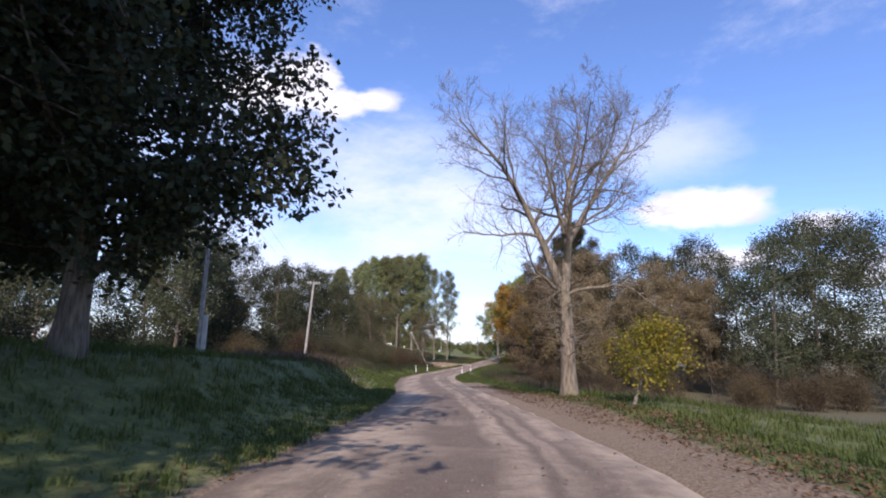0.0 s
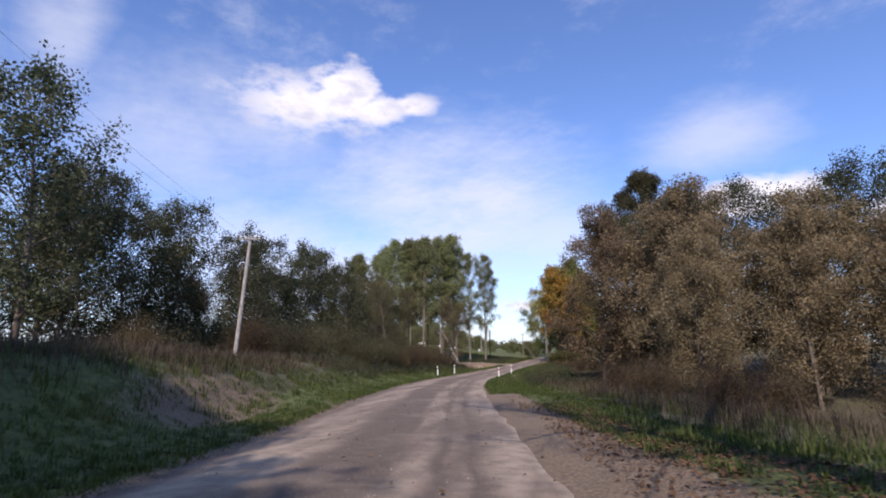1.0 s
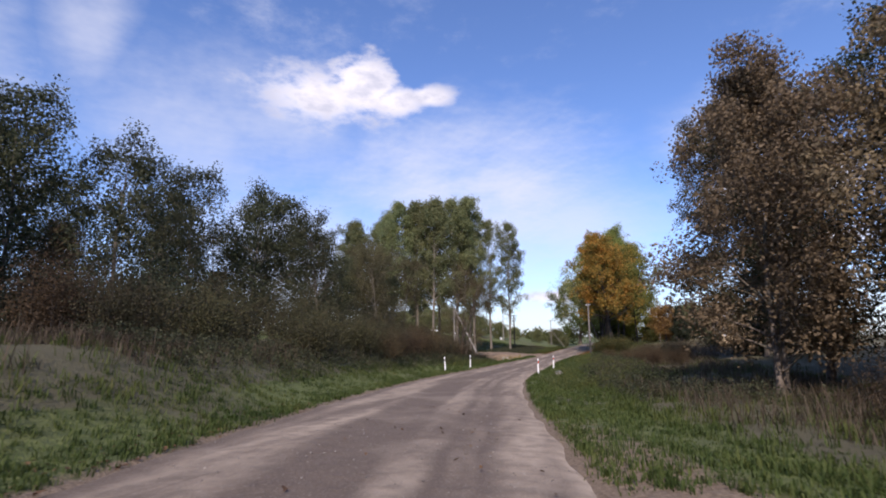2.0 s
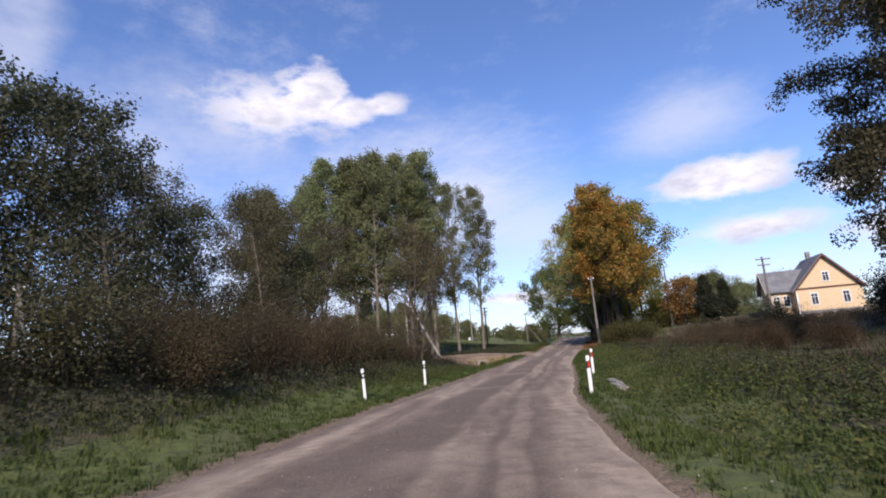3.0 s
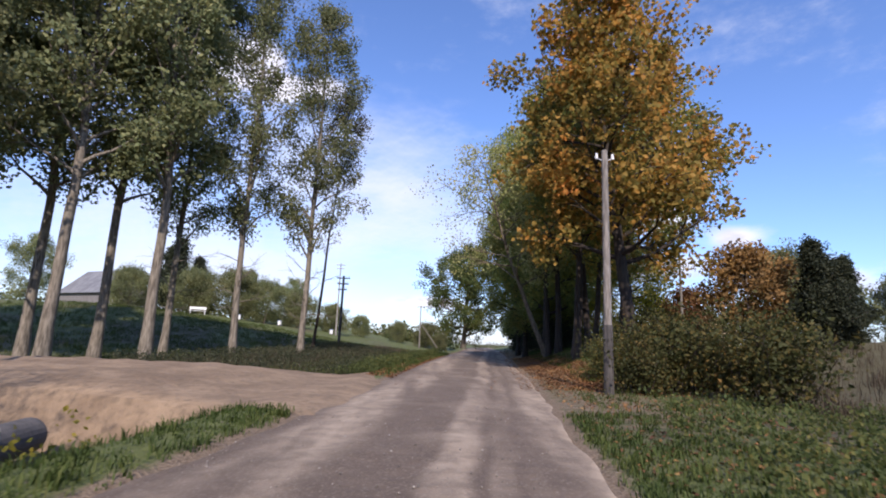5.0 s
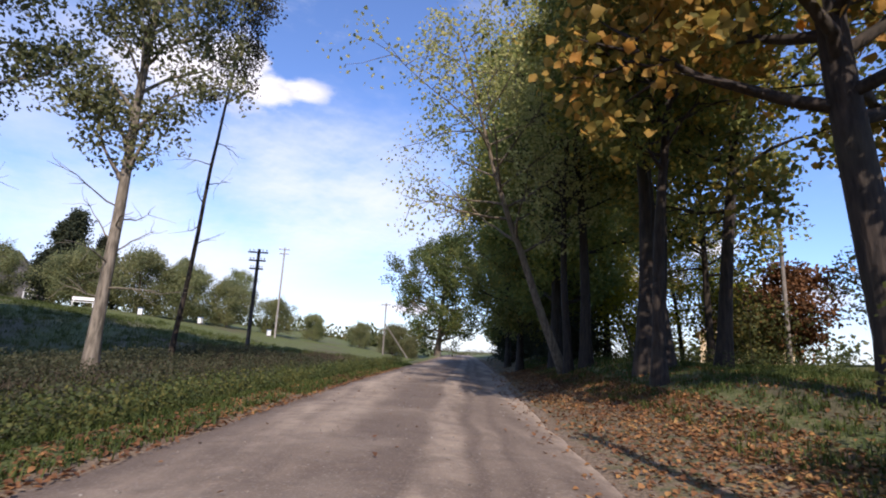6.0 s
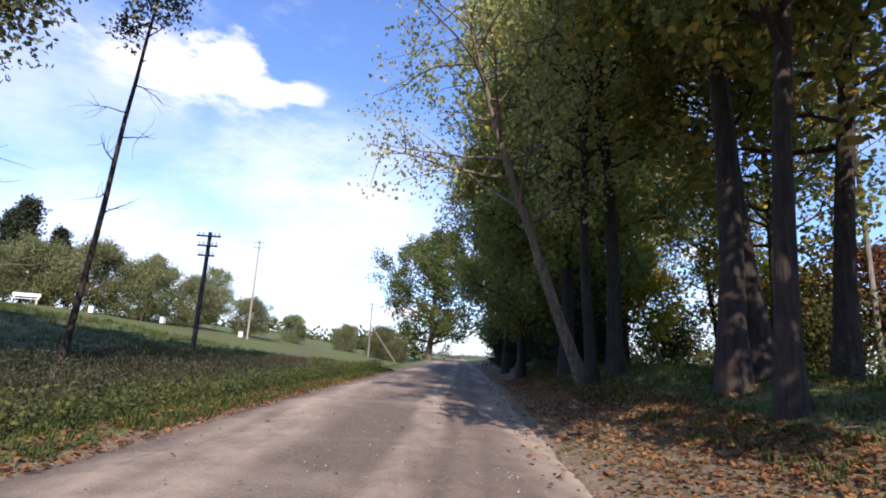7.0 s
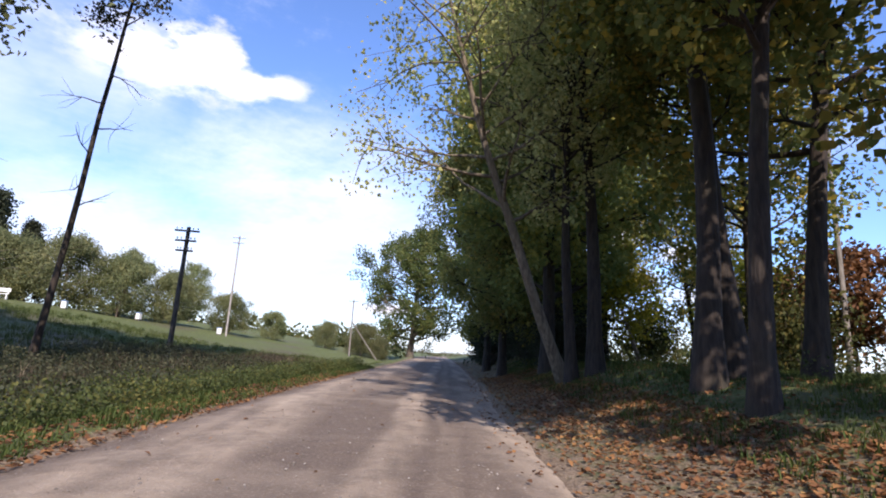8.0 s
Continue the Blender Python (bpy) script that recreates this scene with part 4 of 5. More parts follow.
CONCRETE = material("concrete", speckle(rgba(0.42, 0.40, 0.36), rgba(0.55, 0.53, 0.49), rgba(0.28, 0.27, 0.25), 3.0, 30.0, 0.006), 0.9)
PORCELAIN = material("porcelain", speckle(rgba(0.75, 0.75, 0.72), rgba(0.8, 0.8, 0.78), rgba(0.5, 0.5, 0.48)), 0.3)
STEEL = material("dull_steel", speckle(rgba(0.18, 0.17, 0.16), rgba(0.26, 0.25, 0.24), rgba(0.12, 0.08, 0.06)), 0.55, Metallic=0.7)
WHITE_PLASTIC = material("white_plastic", speckle(rgba(0.78, 0.78, 0.76), rgba(0.82, 0.82, 0.80), rgba(0.55, 0.53, 0.48), 2.0, 22.0, 0.001), 0.45)
BLACK_PLASTIC = material("black_plastic", speckle(rgba(0.02, 0.02, 0.02), rgba(0.03, 0.03, 0.03), rgba(0.06, 0.06, 0.06)), 0.45)
RED_REFLECTOR = material("red_reflector", speckle(rgba(0.62, 0.03, 0.012), rgba(0.70, 0.05, 0.015), rgba(0.5, 0.03, 0.02)), 0.25)


def tube_bm(bm, a, b, r0, r1, sides=12):
    a, b = Vector(a), Vector(b)
    m = Matrix.Translation((a + b) / 2) @ (b - a).to_track_quat("Z", "Y").to_matrix().to_4x4()
    bmesh.ops.create_cone(bm, cap_ends=True, segments=sides, radius1=r0, radius2=r1, depth=(b - a).length, matrix=m)


def box_bm(bm, size, centre, turn=None, bevel=0.0):
    m = Matrix.Translation(centre) @ (turn or Matrix()) @ Matrix.Diagonal((*size, 1))
    made = bmesh.ops.create_cube(bm, size=1.0, matrix=m)
    if bevel:
        edges = list({e for v in made["verts"] for e in v.link_edges})
        bmesh.ops.bevel(bm, geom=edges, offset=bevel, segments=2, affect="EDGES")


def prism_bm(bm, pts, y0, y1):
    a, b = [bm.verts.new((x, y0, z)) for x, z in pts], [bm.verts.new((x, y1, z)) for x, z in pts]
    bm.faces.new(a), bm.faces.new(b[::-1])
    for k in range(len(pts)):
        j = (k + 1) % len(pts)
        bm.faces.new((a[j], a[k], b[k], b[j]))


def one(*calls):
    bm = bmesh.new()
    for fn, *args in calls:
        fn(bm, *args)
    return bm


def utility_pole(x, y, height, arms=1, mat=POLE_WOOD, strut=None, text="weathered grey wooden power pole", turn=0.0, r=0.13, lean=(0, 0), stub=False, foot=0.0):
    ob = label(new("utility_pole"), text, "pole")
    top = Vector((lean[0], lean[1], height))
    part("pole", one((tube_bm, (0, 0, -0.5), top, r, r * 0.72, 14)), mat, ob)
    # foot: height of a slightly wider, darker sleeve round the lower pole
    if foot:
        part("tarred_foot", one((tube_bm, (0, 0, -0.5), (0, 0, foot), r * 1.12, r * 1.06, 14)), POLE_DARK, ob, "dark lower part of the pole")
    if stub:
        part("concrete_stub", one((box_bm, (0.2, 0.16, 2.6), (0.22, 0, 0.6), None, 0.02)), CONCRETE, ob)
    for k in range(arms):
        z = height - 0.25 - 0.55 * k
        arm = part("crossarm", one((box_bm, (1.3 - 0.2 * k, 0.09, 0.1), (lean[0] * z / height, lean[1] * z / height - r - 0.02, z), None, 0.01)), mat, ob)
        for s in (-1, -0.55, 0.55, 1):
            xx = s * (0.55 - 0.1 * k) + lean[0] * z / height
            part("insulator", one((tube_bm, (xx, lean[1] - r - 0.02, z + 0.05), (xx, lean[1] - r - 0.02, z + 0.13), 0.012, 0.012, 6),
                                  (tube_bm, (xx, lean[1] - r - 0.02, z + 0.12), (xx, lean[1] - r - 0.02, z + 0.2), 0.05, 0.035, 8)), PORCELAIN, ob)
    if not arms:
        for s in (-1, 1):
            part("insulator", one((tube_bm, (s * 0.1, 0, height - 0.3), (s * 0.24, 0, height - 0.25), 0.012, 0.012, 6),
                                  (tube_bm, (s * 0.24, 0, height - 0.27), (s * 0.24, 0, height - 0.1), 0.05, 0.03, 8)), PORCELAIN, ob)
    if strut:
        part("strut", one((tube_bm, (strut[0], strut[1], -0.5), (0, 0, height * strut[2]), r * 0.95, r * 0.75, 12)), mat, ob)
    ob.matrix_basis = at(x, y, turn)
    return ob


utility_pole(-9.6, 30.8, 10.2, 2, mat=POLE_PALE, turn=10, stub=True, r=0.115)
utility_pole(-13.1, 55.0, 7.6, 1, mat=POLE_PALE, turn=15, lean=(0.5, 0.0))
utility_pole(-20.3, 85.3, 4.6, 0, strut=(2.0, -1.0, 0.96), r=0.1, text="wooden power pole propped by a slanting strut")
utility_pole(-12.4, 120.4, 7.2, 0, mat=POLE_PALE, strut=(4.2, -2.6, 0.97), text="wooden power pole propped by a long slanting strut")
utility_pole(6.9, 120.3, 7.1, 0, r=0.125, foot=1.9, text="thick weathered grey power pole in front of the maple")
utility_pole(-6.1, 154.8, 6.9, 3, mat=POLE_DARK, text="dark tarred pole with two crossarms", r=0.14)
utility_pole(-11.0, 182.0, 10.8, 2, mat=POLE_PALE, text="pale tall pole with insulators in the orchard", r=0.11)
utility_pole(1.4, 190.5, 7.0, 1, strut=(3.5, 2.0, 0.6), text="thin wooden pole with a strut by the far road", r=0.11)
utility_pole(20.2, 141.5, 8.5, 0, text="thin grey pole in the garden", r=0.1)
utility_pole(22.6, 119.0, 6.2, 2, text="grey pole with insulators before the house", r=0.12)


def delineator(red):
    ob = label(new("delineator_post"), "white plastic roadside marker post with black band and %s reflector" % ("red" if red else "white"), "marker post", "marker posts at the culvert")
    part("body", one((box_bm, (0.095, 0.06, 1.0), (0, 0, 0.2), None, 0.018)), WHITE_PLASTIC, ob)
    bm = bmesh.new()
    prism_bm(bm, [(-0.046, 0.69), (0.046, 0.72), (0.046, 0.90), (-0.046, 0.87)], -0.029, 0.029)
    part("band", bm, BLACK_PLASTIC, ob, "black slanted band")
    face = RED_REFLECTOR if red else WHITE_PLASTIC
    part("reflector", one((box_bm, (0.05, 0.07, 0.15 if red else 0.08), (0.012, 0, 0.795), None, 0.004)), face, ob, "red reflector" if red else "white reflector")
    bm = bmesh.new()
    prism_bm(bm, [(-0.0475, 0.87), (0.0475, 0.90), (0.0475, 1.0), (0.03, 1.03), (-0.03, 1.03), (-0.0475, 1.0)], -0.03, 0.03)
    bmesh.ops.bevel(bm, geom=bm.edges[:], offset=0.006, segments=2, affect="EDGES")
    part("cap", bm, WHITE_PLASTIC, ob)
    return ob


post, back = delineator(True), delineator(False)
for k, (x, y, turn) in enumerate(((0.76, 82.75, 6), (1.8, 89.6, -12), (-6.35, 85.1, 4), (-5.2, 90.1, -5))):
    proto = post if k < 2 else back
    ob = proto if k in (0, 2) else copy_thing(proto, pose(0, 0, 0))
    ob.matrix_basis = pose(x, y, float(land(x, y)), (1.0, -2.0, 0.5, 1.5)[k], (0, 1.0, -3.0, 0.5)[k], turn)

# ---------------------------------------------------------------- culverts
EARTH_PIPE = material("concrete_inside", speckle(rgba(0.08, 0.075, 0.07), rgba(0.12, 0.11, 0.10), rgba(0.05, 0.05, 0.045), 3.0, 20.0, 0.005), 0.95)


PALE_CONCRETE = material("worn_concrete", speckle(rgba(0.34, 0.29, 0.23), rgba(0.44, 0.39, 0.32), rgba(0.17, 0.15, 0.11), 2.5, 18.0, 0.012), 0.95)


def culvert_mouth(x, y, turn, width=1.0, height=0.75, bore=0.3, text="pale concrete culvert head with a round opening", dz=0.0):
    """A slab with a round hole and a short pipe behind it."""
    ob = label(new("culvert"), text, "culvert")
    bm = bmesh.new()
    n = 24
    ring, outer = [], []
    for k in range(n):
        a = 2 * math.pi * k / n
        c, s = math.cos(a), math.sin(a)
        m = max(abs(c) / (width / 2), abs(s) / (height / 2))
        ring.append((bore * c, bore * s - height * 0.06)), outer.append((c / m, s / m))
    rows = []
    for yy in (-0.08, 0.08):
        rows.append([bm.verts.new((px, yy, pz + height / 2)) for px, pz in ring])
        rows.append([bm.verts.new((px, yy, pz + height / 2)) for px, pz in outer])
    for k in range(n):
        j = (k + 1) % n
        bm.faces.new((rows[0][k], rows[0][j], rows[1][j], rows[1][k]))
        bm.faces.new((rows[2][j], rows[2][k], rows[3][k], rows[3][j]))
        bm.faces.new((rows[1][k], rows[1][j], rows[3][j], rows[3][k]))
        bm.faces.new((rows[0][j], rows[0][k], rows[2][k], rows[2][j]))
    part("headwall", bm, PALE_CONCRETE, ob)
    bm = bmesh.new()
    a = [bm.verts.new((px, 0.08, pz + height / 2)) for px, pz in ring]
    b = [bm.verts.new((px, 1.6, pz + height / 2)) for px, pz in ring]
    for k in range(n):
        j = (k + 1) % n
        bm.faces.new((a[k], a[j], b[j], b[k]))
    bm.faces.new(b)
    part("pipe", bm, EARTH_PIPE, ob)
    ob.matrix_basis = pose(x, y, float(land(x, y)) + dz, 0, 0, turn)
    return ob


culvert_mouth(-4.3, 113.3, 8, 0.95, 0.8, 0.28, dz=0.16)


OLD_CONCRETE = material("mossy_concrete", speckle(rgba(0.20, 0.18, 0.15), rgba(0.30, 0.275, 0.23), rgba(0.10, 0.10, 0.065), 2.5, 22.0, 0.01), 0.95)


def culvert_slab(x, y, turn, size, text):
    ob = label(new("concrete_slab"), text, "slab", "slabs at the culvert")
    bm = one((box_bm, size, (0, 0, size[2] / 2 - 0.03), Matrix.Rotation(0.06, 4, "Y"), 0.035))
    bmesh.ops.subdivide_edges(bm, edges=bm.edges[:], cuts=2, use_grid_fill=True)
    for v in bm.verts:
        v.co += 0.018 * noise.noise_vector(v.co * 3.1)
    part("block", bm, OLD_CONCRETE, ob)
    ob.matrix_basis = pose(x, y, float(land(x, y)), 0, 0, turn)


culvert_slab(2.25, 87.6, -84, (1.25, 0.34, 0.18), "long weathered concrete culvert edge in the grass")
culvert_slab(2.05, 85.8, -80, (0.9, 0.36, 0.2), "broken piece of grey concrete in the grass")

# ---------------------------------------------------------------- the yellow house
PAINT = material("yellow_boards", lambda g, co: (g.mix(g.step(g.noise(g.vmath("MULTIPLY", co, (1, 1, 7)), 1.2, 5.0), 0.35, 0.75), rgba(0.72, 0.53, 0.30), rgba(0.78, 0.60, 0.37)),
                                                  g.math("FRACT", g.math("MULTIPLY", g.add("ShaderNodeSeparateXYZ", Vector=co).outputs[2], 7.0)), 0.012), 0.75)
ROOF = material("grey_slate_sheets", speckle(rgba(0.13, 0.13, 0.135), rgba(0.21, 0.21, 0.21), rgba(0.09, 0.095, 0.08), 0.8, 7.0, 0.02), 0.85)
TRIM = material("brown_trim", speckle(rgba(0.10, 0.035, 0.02), rgba(0.14, 0.05, 0.03), rgba(0.06, 0.03, 0.02)), 0.7)
WHITE = material("white_paint", speckle(rgba(0.76, 0.76, 0.73), rgba(0.80, 0.80, 0.78), rgba(0.6, 0.58, 0.54)), 0.6)
GLASS = material("window_glass", lambda g, co: g.mix(g.noise(co, 0.8), rgba(0.03, 0.035, 0.04), rgba(0.06, 0.07, 0.08)), 0.08)
BASE = material("grey_plinth", speckle(rgba(0.20, 0.19, 0.18), rgba(0.28, 0.27, 0.25), rgba(0.14, 0.13, 0.12)), 0.9)


def slab_bm(bm, a, b, c, d, thick):
    """A roof plane through four points, given a thickness."""
    a, b, c, d = (Vector(p) for p in (a, b, c, d))
    n = (b - a).cross(d - a).normalized() * thick
    v = [bm.verts.new(p) for p in (a, b, c, d)] + [bm.verts.new(p + n) for p in (a, b, c, d)]
    for f in ((3, 2, 1, 0), (4, 5, 6, 7), (0, 1, 5, 4), (1, 2, 6, 5), (2, 3, 7, 6), (3, 0, 4, 7)):
        bm.faces.new([v[k] for k in f])


def house_window(ob, m, w, h):
    """A framed window with two panes, in the plane y = 0 of m, facing -y."""
    bm = bmesh.new()
    for size, c in (((w + 0.24, 0.06, 0.12), (0, -0.03, h / 2 + 0.06)), ((w + 0.24, 0.09, 0.1), (0, -0.045, -h / 2 - 0.05)), ((0.12, 0.06, h), (-w / 2 - 0.06, -0.03, 0)),
                    ((0.12, 0.06, h), (w / 2 + 0.06, -0.03, 0)), ((0.06, 0.05, h), (0, -0.025, 0)), ((w, 0.05, 0.05), (0, -0.02, h * 0.2))):
        box_bm(bm, size, c)
    bm.transform(m)
    win = part("window", bm, WHITE, ob, "white window frame")
    for s in (-1, 1):
        bm = one((box_bm, (w / 2 - 0.03, 0.02, h), (s * (w / 4 + 0.015), -0.012, 0)))
        bm.transform(m)
        part("pane", bm, GLASS, win)


def yellow_house(x, y, turn, z):
    ob = label(new("house"), "yellow wooden house with grey gabled roofs and brown trim", "house")
    W, D, H, A, K, R = 8.8, 9.5, 2.75, 6.55, 5.3, 2.75
    part("wall", one((prism_bm, [(0, -1.2), (W, -1.2), (W, H), (W / 2, A), (0, H)], 0, D)), PAINT, ob)
    part("wing_wall", one((box_bm, (3.2, 5.3, H + 1.2), (-1.6, 4.7, H / 2 - 0.6))), PAINT, ob)
    part("plinth", one((box_bm, (W + 0.1, D + 0.1, 0.5), (W / 2, D / 2, -0.15))), BASE, ob)
    o = 0.5
    k = (A - H) / (W / 2)
    for s in (-1, 1):
        bm = bmesh.new()
        ex = W / 2 + s * (W / 2 + o)
        pts = [(ex, -o, H - k * o), (W / 2, -o, A), (W / 2, D + o, A), (ex, D + o, H - k * o)]
        slab_bm(bm, *(pts if s > 0 else pts[::-1]), -0.14 if s < 0 else -0.14)
        bmesh.ops.recalc_face_normals(bm, faces=bm.faces[:])
        bm.transform(Matrix.Translation((0, 0, 0.08)))
        part("roof", bm, ROOF, ob, "grey sheet roof")
        bm = bmesh.new()
        slab_bm(bm, (ex, -o - 0.05, H - k * o - 0.1), (W / 2, -o - 0.05, A - 0.1), (W / 2, -o - 0.05, A + 0.12), (ex, -o - 0.05, H - k * o + 0.12), 0.04)
        bmesh.ops.recalc_face_normals(bm, faces=bm.faces[:])
        part("bargeboard", bm, TRIM, ob, "dark red-brown bargeboard")
    # the wing's roof, ridge along x
    y0, y1, yr, zr, ze = 2.05 - 0.45, 7.35 + 0.45, 4.7, K, 2.55
    for ya in (y0, y1):
        bm = bmesh.new()
        slab_bm(bm, (-3.8, ya, ze), (2.0, ya, ze), (3.2, yr, zr), (-3.8, yr, zr), 0.12)
        bmesh.ops.recalc_face_normals(bm, faces=bm.faces[:])
        part("roof", bm, ROOF, ob, "grey sheet roof")
    bm = bmesh.new()
    v = [bm.verts.new(p) for p in ((-3.18, 2.06, H), (-3.18, 7.34, H), (-3.18, yr, zr - 0.1))]
    w = [bm.verts.new(p.co + Vector((0.1, 0, 0))) for p in v]
    bm.faces.new(v), bm.faces.new(w[::-1])
    for i in range(3):
        bm.faces.new((v[(i + 1) % 3], v[i], w[i], w[(i + 1) % 3]))
    part("wing_gable", bm, PAINT, ob)
    for ya in (y0, y1):
        bm = bmesh.new()
        slab_bm(bm, (-3.85, ya, ze - 0.15), (-3.85, yr, zr - 0.15), (-3.85, yr, zr + 0.16), (-3.85, ya, ze + 0.16), 0.05)
        bmesh.ops.recalc_face_normals(bm, faces=bm.faces[:])
        part("bargeboard", bm, PAINT, ob, "orange-yellow bargeboard")
    part("cornice", one((box_bm, (W + 0.3, 0.14, 0.16), (W / 2, -0.06, H))), TRIM, ob, "dark brown board across the gable")
    part("corner_board", one((box_bm, (0.2, 0.06, H + 0.6), (0.1, -0.032, H / 2 - 0.3))), WHITE, ob, "white corner board")
    for wx, wz, w_, h_ in ((2.4, 1.45, 0.8, 1.25), (6.6, 1.45, 0.8, 1.25), (4.4, 4.0, 0.75, 1.0)):
        house_window(ob, Matrix.Translation((wx, -0.002, wz)), w_, h_)
    for wx in (-2.3, -0.9):
        house_window(ob, Matrix.Translation((wx, 2.048, 1.45)), 0.8, 1.2)
    part("chimney", one((box_bm, (0.6, 0.6, 1.6), (W / 2, 6.2, A + 0.2), None, 0.02)), BASE, ob)
    ob.matrix_basis = pose(x, y, z, 0, 0, turn) @ Matrix.Diagonal((0.62, 0.6, 0.82, 1))


yellow_house(26.6, 122.3, -12, 2.0)


def small_house(x, y, turn, w, d, h, a, wall, roof, text, z=None):
    ob = label(new("house"), text, "house")
    part("wall", one((prism_bm, [(-w / 2, -1), (w / 2, -1), (w / 2, h), (0, a), (-w / 2, h)], 0, d)), wall, ob)
    k = (a - h) / (w / 2)
    for s in (-1, 1):
        bm = bmesh.new()
        slab_bm(bm, (s * (w / 2 + 0.4), -0.4, h - k * 0.4 + 0.06), (0, -0.4, a + 0.06), (0, d + 0.4, a + 0.06), (s * (w / 2 + 0.4), d + 0.4, h - k * 0.4 + 0.06), 0.1)
        bmesh.ops.recalc_face_normals(bm, faces=bm.faces[:])
        part("roof", bm, roof, ob, "sheet roof")
    for s in (-1, 1):
        house_window(ob, Matrix.Translation((s * w * 0.25, -0.002, h * 0.5)), 0.8, 1.1)
    ob.matrix_basis = pose(x, y, float(land(x, y)) if z is None else z, 0, 0, turn)


RED_ROOF = material("brown_tiles", speckle(rgba(0.20, 0.10, 0.07), rgba(0.28, 0.15, 0.10), rgba(0.12, 0.07, 0.06), 1.0, 9.0, 0.02), 0.85)
GREY_WALL = material("grey_boards", bark_build(rgba(0.12, 0.11, 0.10), rgba(0.22, 0.20, 0.18), rgba(0.16, 0.14, 0.12)), 0.9)
small_house(33.5, 163, -35, 7.0, 8.0, 2.7, 5.6, PAINT, RED_ROOF, "small yellow house with a brown roof behind the garden")
small_house(-44, 186, 60, 7.5, 12.0, 2.6, 6.2, GREY_WALL, ROOF, "grey wooden barn with a pale sheet roof")

# ---------------------------------------------------------------- orchard things
BLUE = material("blue_paint", speckle(rgba(0.10, 0.22, 0.42), rgba(0.14, 0.28, 0.50), rgba(0.3, 0.35, 0.4)), 0.6)


def beehive():
    ob = label(new("beehive"), "small white painted beehive on the orchard lawn", "beehive", "beehives in the orchard")
    part("box", one((box_bm, (0.5, 0.5, 0.75), (0, 0, 0.55), None, 0.015)), WHITE, ob)
    part("lid", one((box_bm, (0.6, 0.6, 0.08), (0, 0, 0.97), None, 0.015)), BLUE, ob, "blue flat lid")
    for sx in (-1, 1):
        for sy in (-1, 1):
            part("leg", one((box_bm, (0.06, 0.06, 0.28), (sx * 0.2, sy * 0.2, 0.1))), GREY_WALL, ob)
    return ob


hive = beehive()
for k, (x, y, turn) in enumerate(((-22.5, 174, 10), (-11.6, 181.5, 30), (-18.5, 179, -15))):
    ob = hive if k == 0 else copy_thing(hive, pose(0, 0, 0))
    ob.matrix_basis = at(x, y, turn) @ Matrix.Diagonal((0.78, 0.78, 0.78, 1))


def bench(x, y, turn):
    ob = label(new("garden_bench"), "white wooden garden bench on the lawn", "bench")
    part("seat", one((box_bm, (2.0, 0.4, 0.06), (0, 0, 0.46), None, 0.01)), WHITE, ob)
    part("backrest", one((box_bm, (2.0, 0.05, 0.3), (0, 0.2, 0.8), None, 0.01)), WHITE, ob)
    for s in (-1, 1):
        part("leg", one((box_bm, (0.08, 0.4, 0.5), (s * 0.85, 0, 0.22))), WHITE, ob)
        part("backpost", one((box_bm, (0.07, 0.05, 0.55), (s * 0.85, 0.17, 0.7))), WHITE, ob)
    ob.matrix_basis = at(x, y, turn)


bench(-27.5, 173, 20)
plastic_bag = label(new("plastic_bag"), "crumpled blue plastic bag in the meadow grass", "bag")
bm = bmesh.new()
bmesh.ops.create_icosphere(bm, subdivisions=3, radius=0.16)
for v in bm.verts:
    v.co = Vector((v.co.x * 1.3, v.co.y, v.co.z * 0.7)) + 0.06 * noise.noise_vector(v.co * 9)
part("bag", bm, BLUE, plastic_bag)
plastic_bag.matrix_basis = at(11.4, 15.2, 20, 0.12)

# ---------------------------------------------------------------- power lines
WIRE = material("wire", speckle(rgba(0.05, 0.05, 0.05), rgba(0.08, 0.08, 0.08), rgba(0.12, 0.12, 0.12)), 0.6)


def wire(a, b, sag):
    rng_pts = [Vector(a).lerp(Vector(b), k / 16) - Vector((0, 0, sag * 4 * (k / 16) * (1 - k / 16))) for k in range(17)]
    w = Wood()
    w.tube(rng_pts, [0.006] * 17, 4)
    tagged(new("power_line", w.mesh("power_line", WIRE)), "thin dark power line between poles", "power line", "power lines")


def top(x, y, h):
    return Vector((x, y, float(land(x, y)) + h))


for dx in (-0.5, 0.5):
    wire(top(-9.6 + dx, 30.8, 10.1), top(-13.1 + dx, 55, 7.5), 0.6)
    wire(top(-13.1 + dx, 55, 7.5), top(-20.3 + dx, 85.3, 4.9), 0.5)

# ---------------------------------------------------------------- far woods


def far_woods(name, seed, spots, leaves, text):
    rng = np.random.default_rng(seed)
    c = []
    for x, y, w, h in spots:
        n = int(w * 9)
        px, py = x + rng.uniform(-w, w, n), y + rng.uniform(-8, 8, n)
        hh = h * (0.55 + 0.45 * np.sin(px * 0.21 + y) * np.sin(px * 0.083 + 1.7))
        c.append(np.stack([px, py, land(px, py) + rng.uniform(0.0, 1.0, n) * np.maximum(hh, 1.5)], 1))
    v, f = leaf_cloud(rng, np.concatenate(c), 9, 0.9, 1.0, 0.2)
    tagged(new(name, fast_mesh(name, v, f, LEAF[leaves])), text, "woods", kind="stuff")


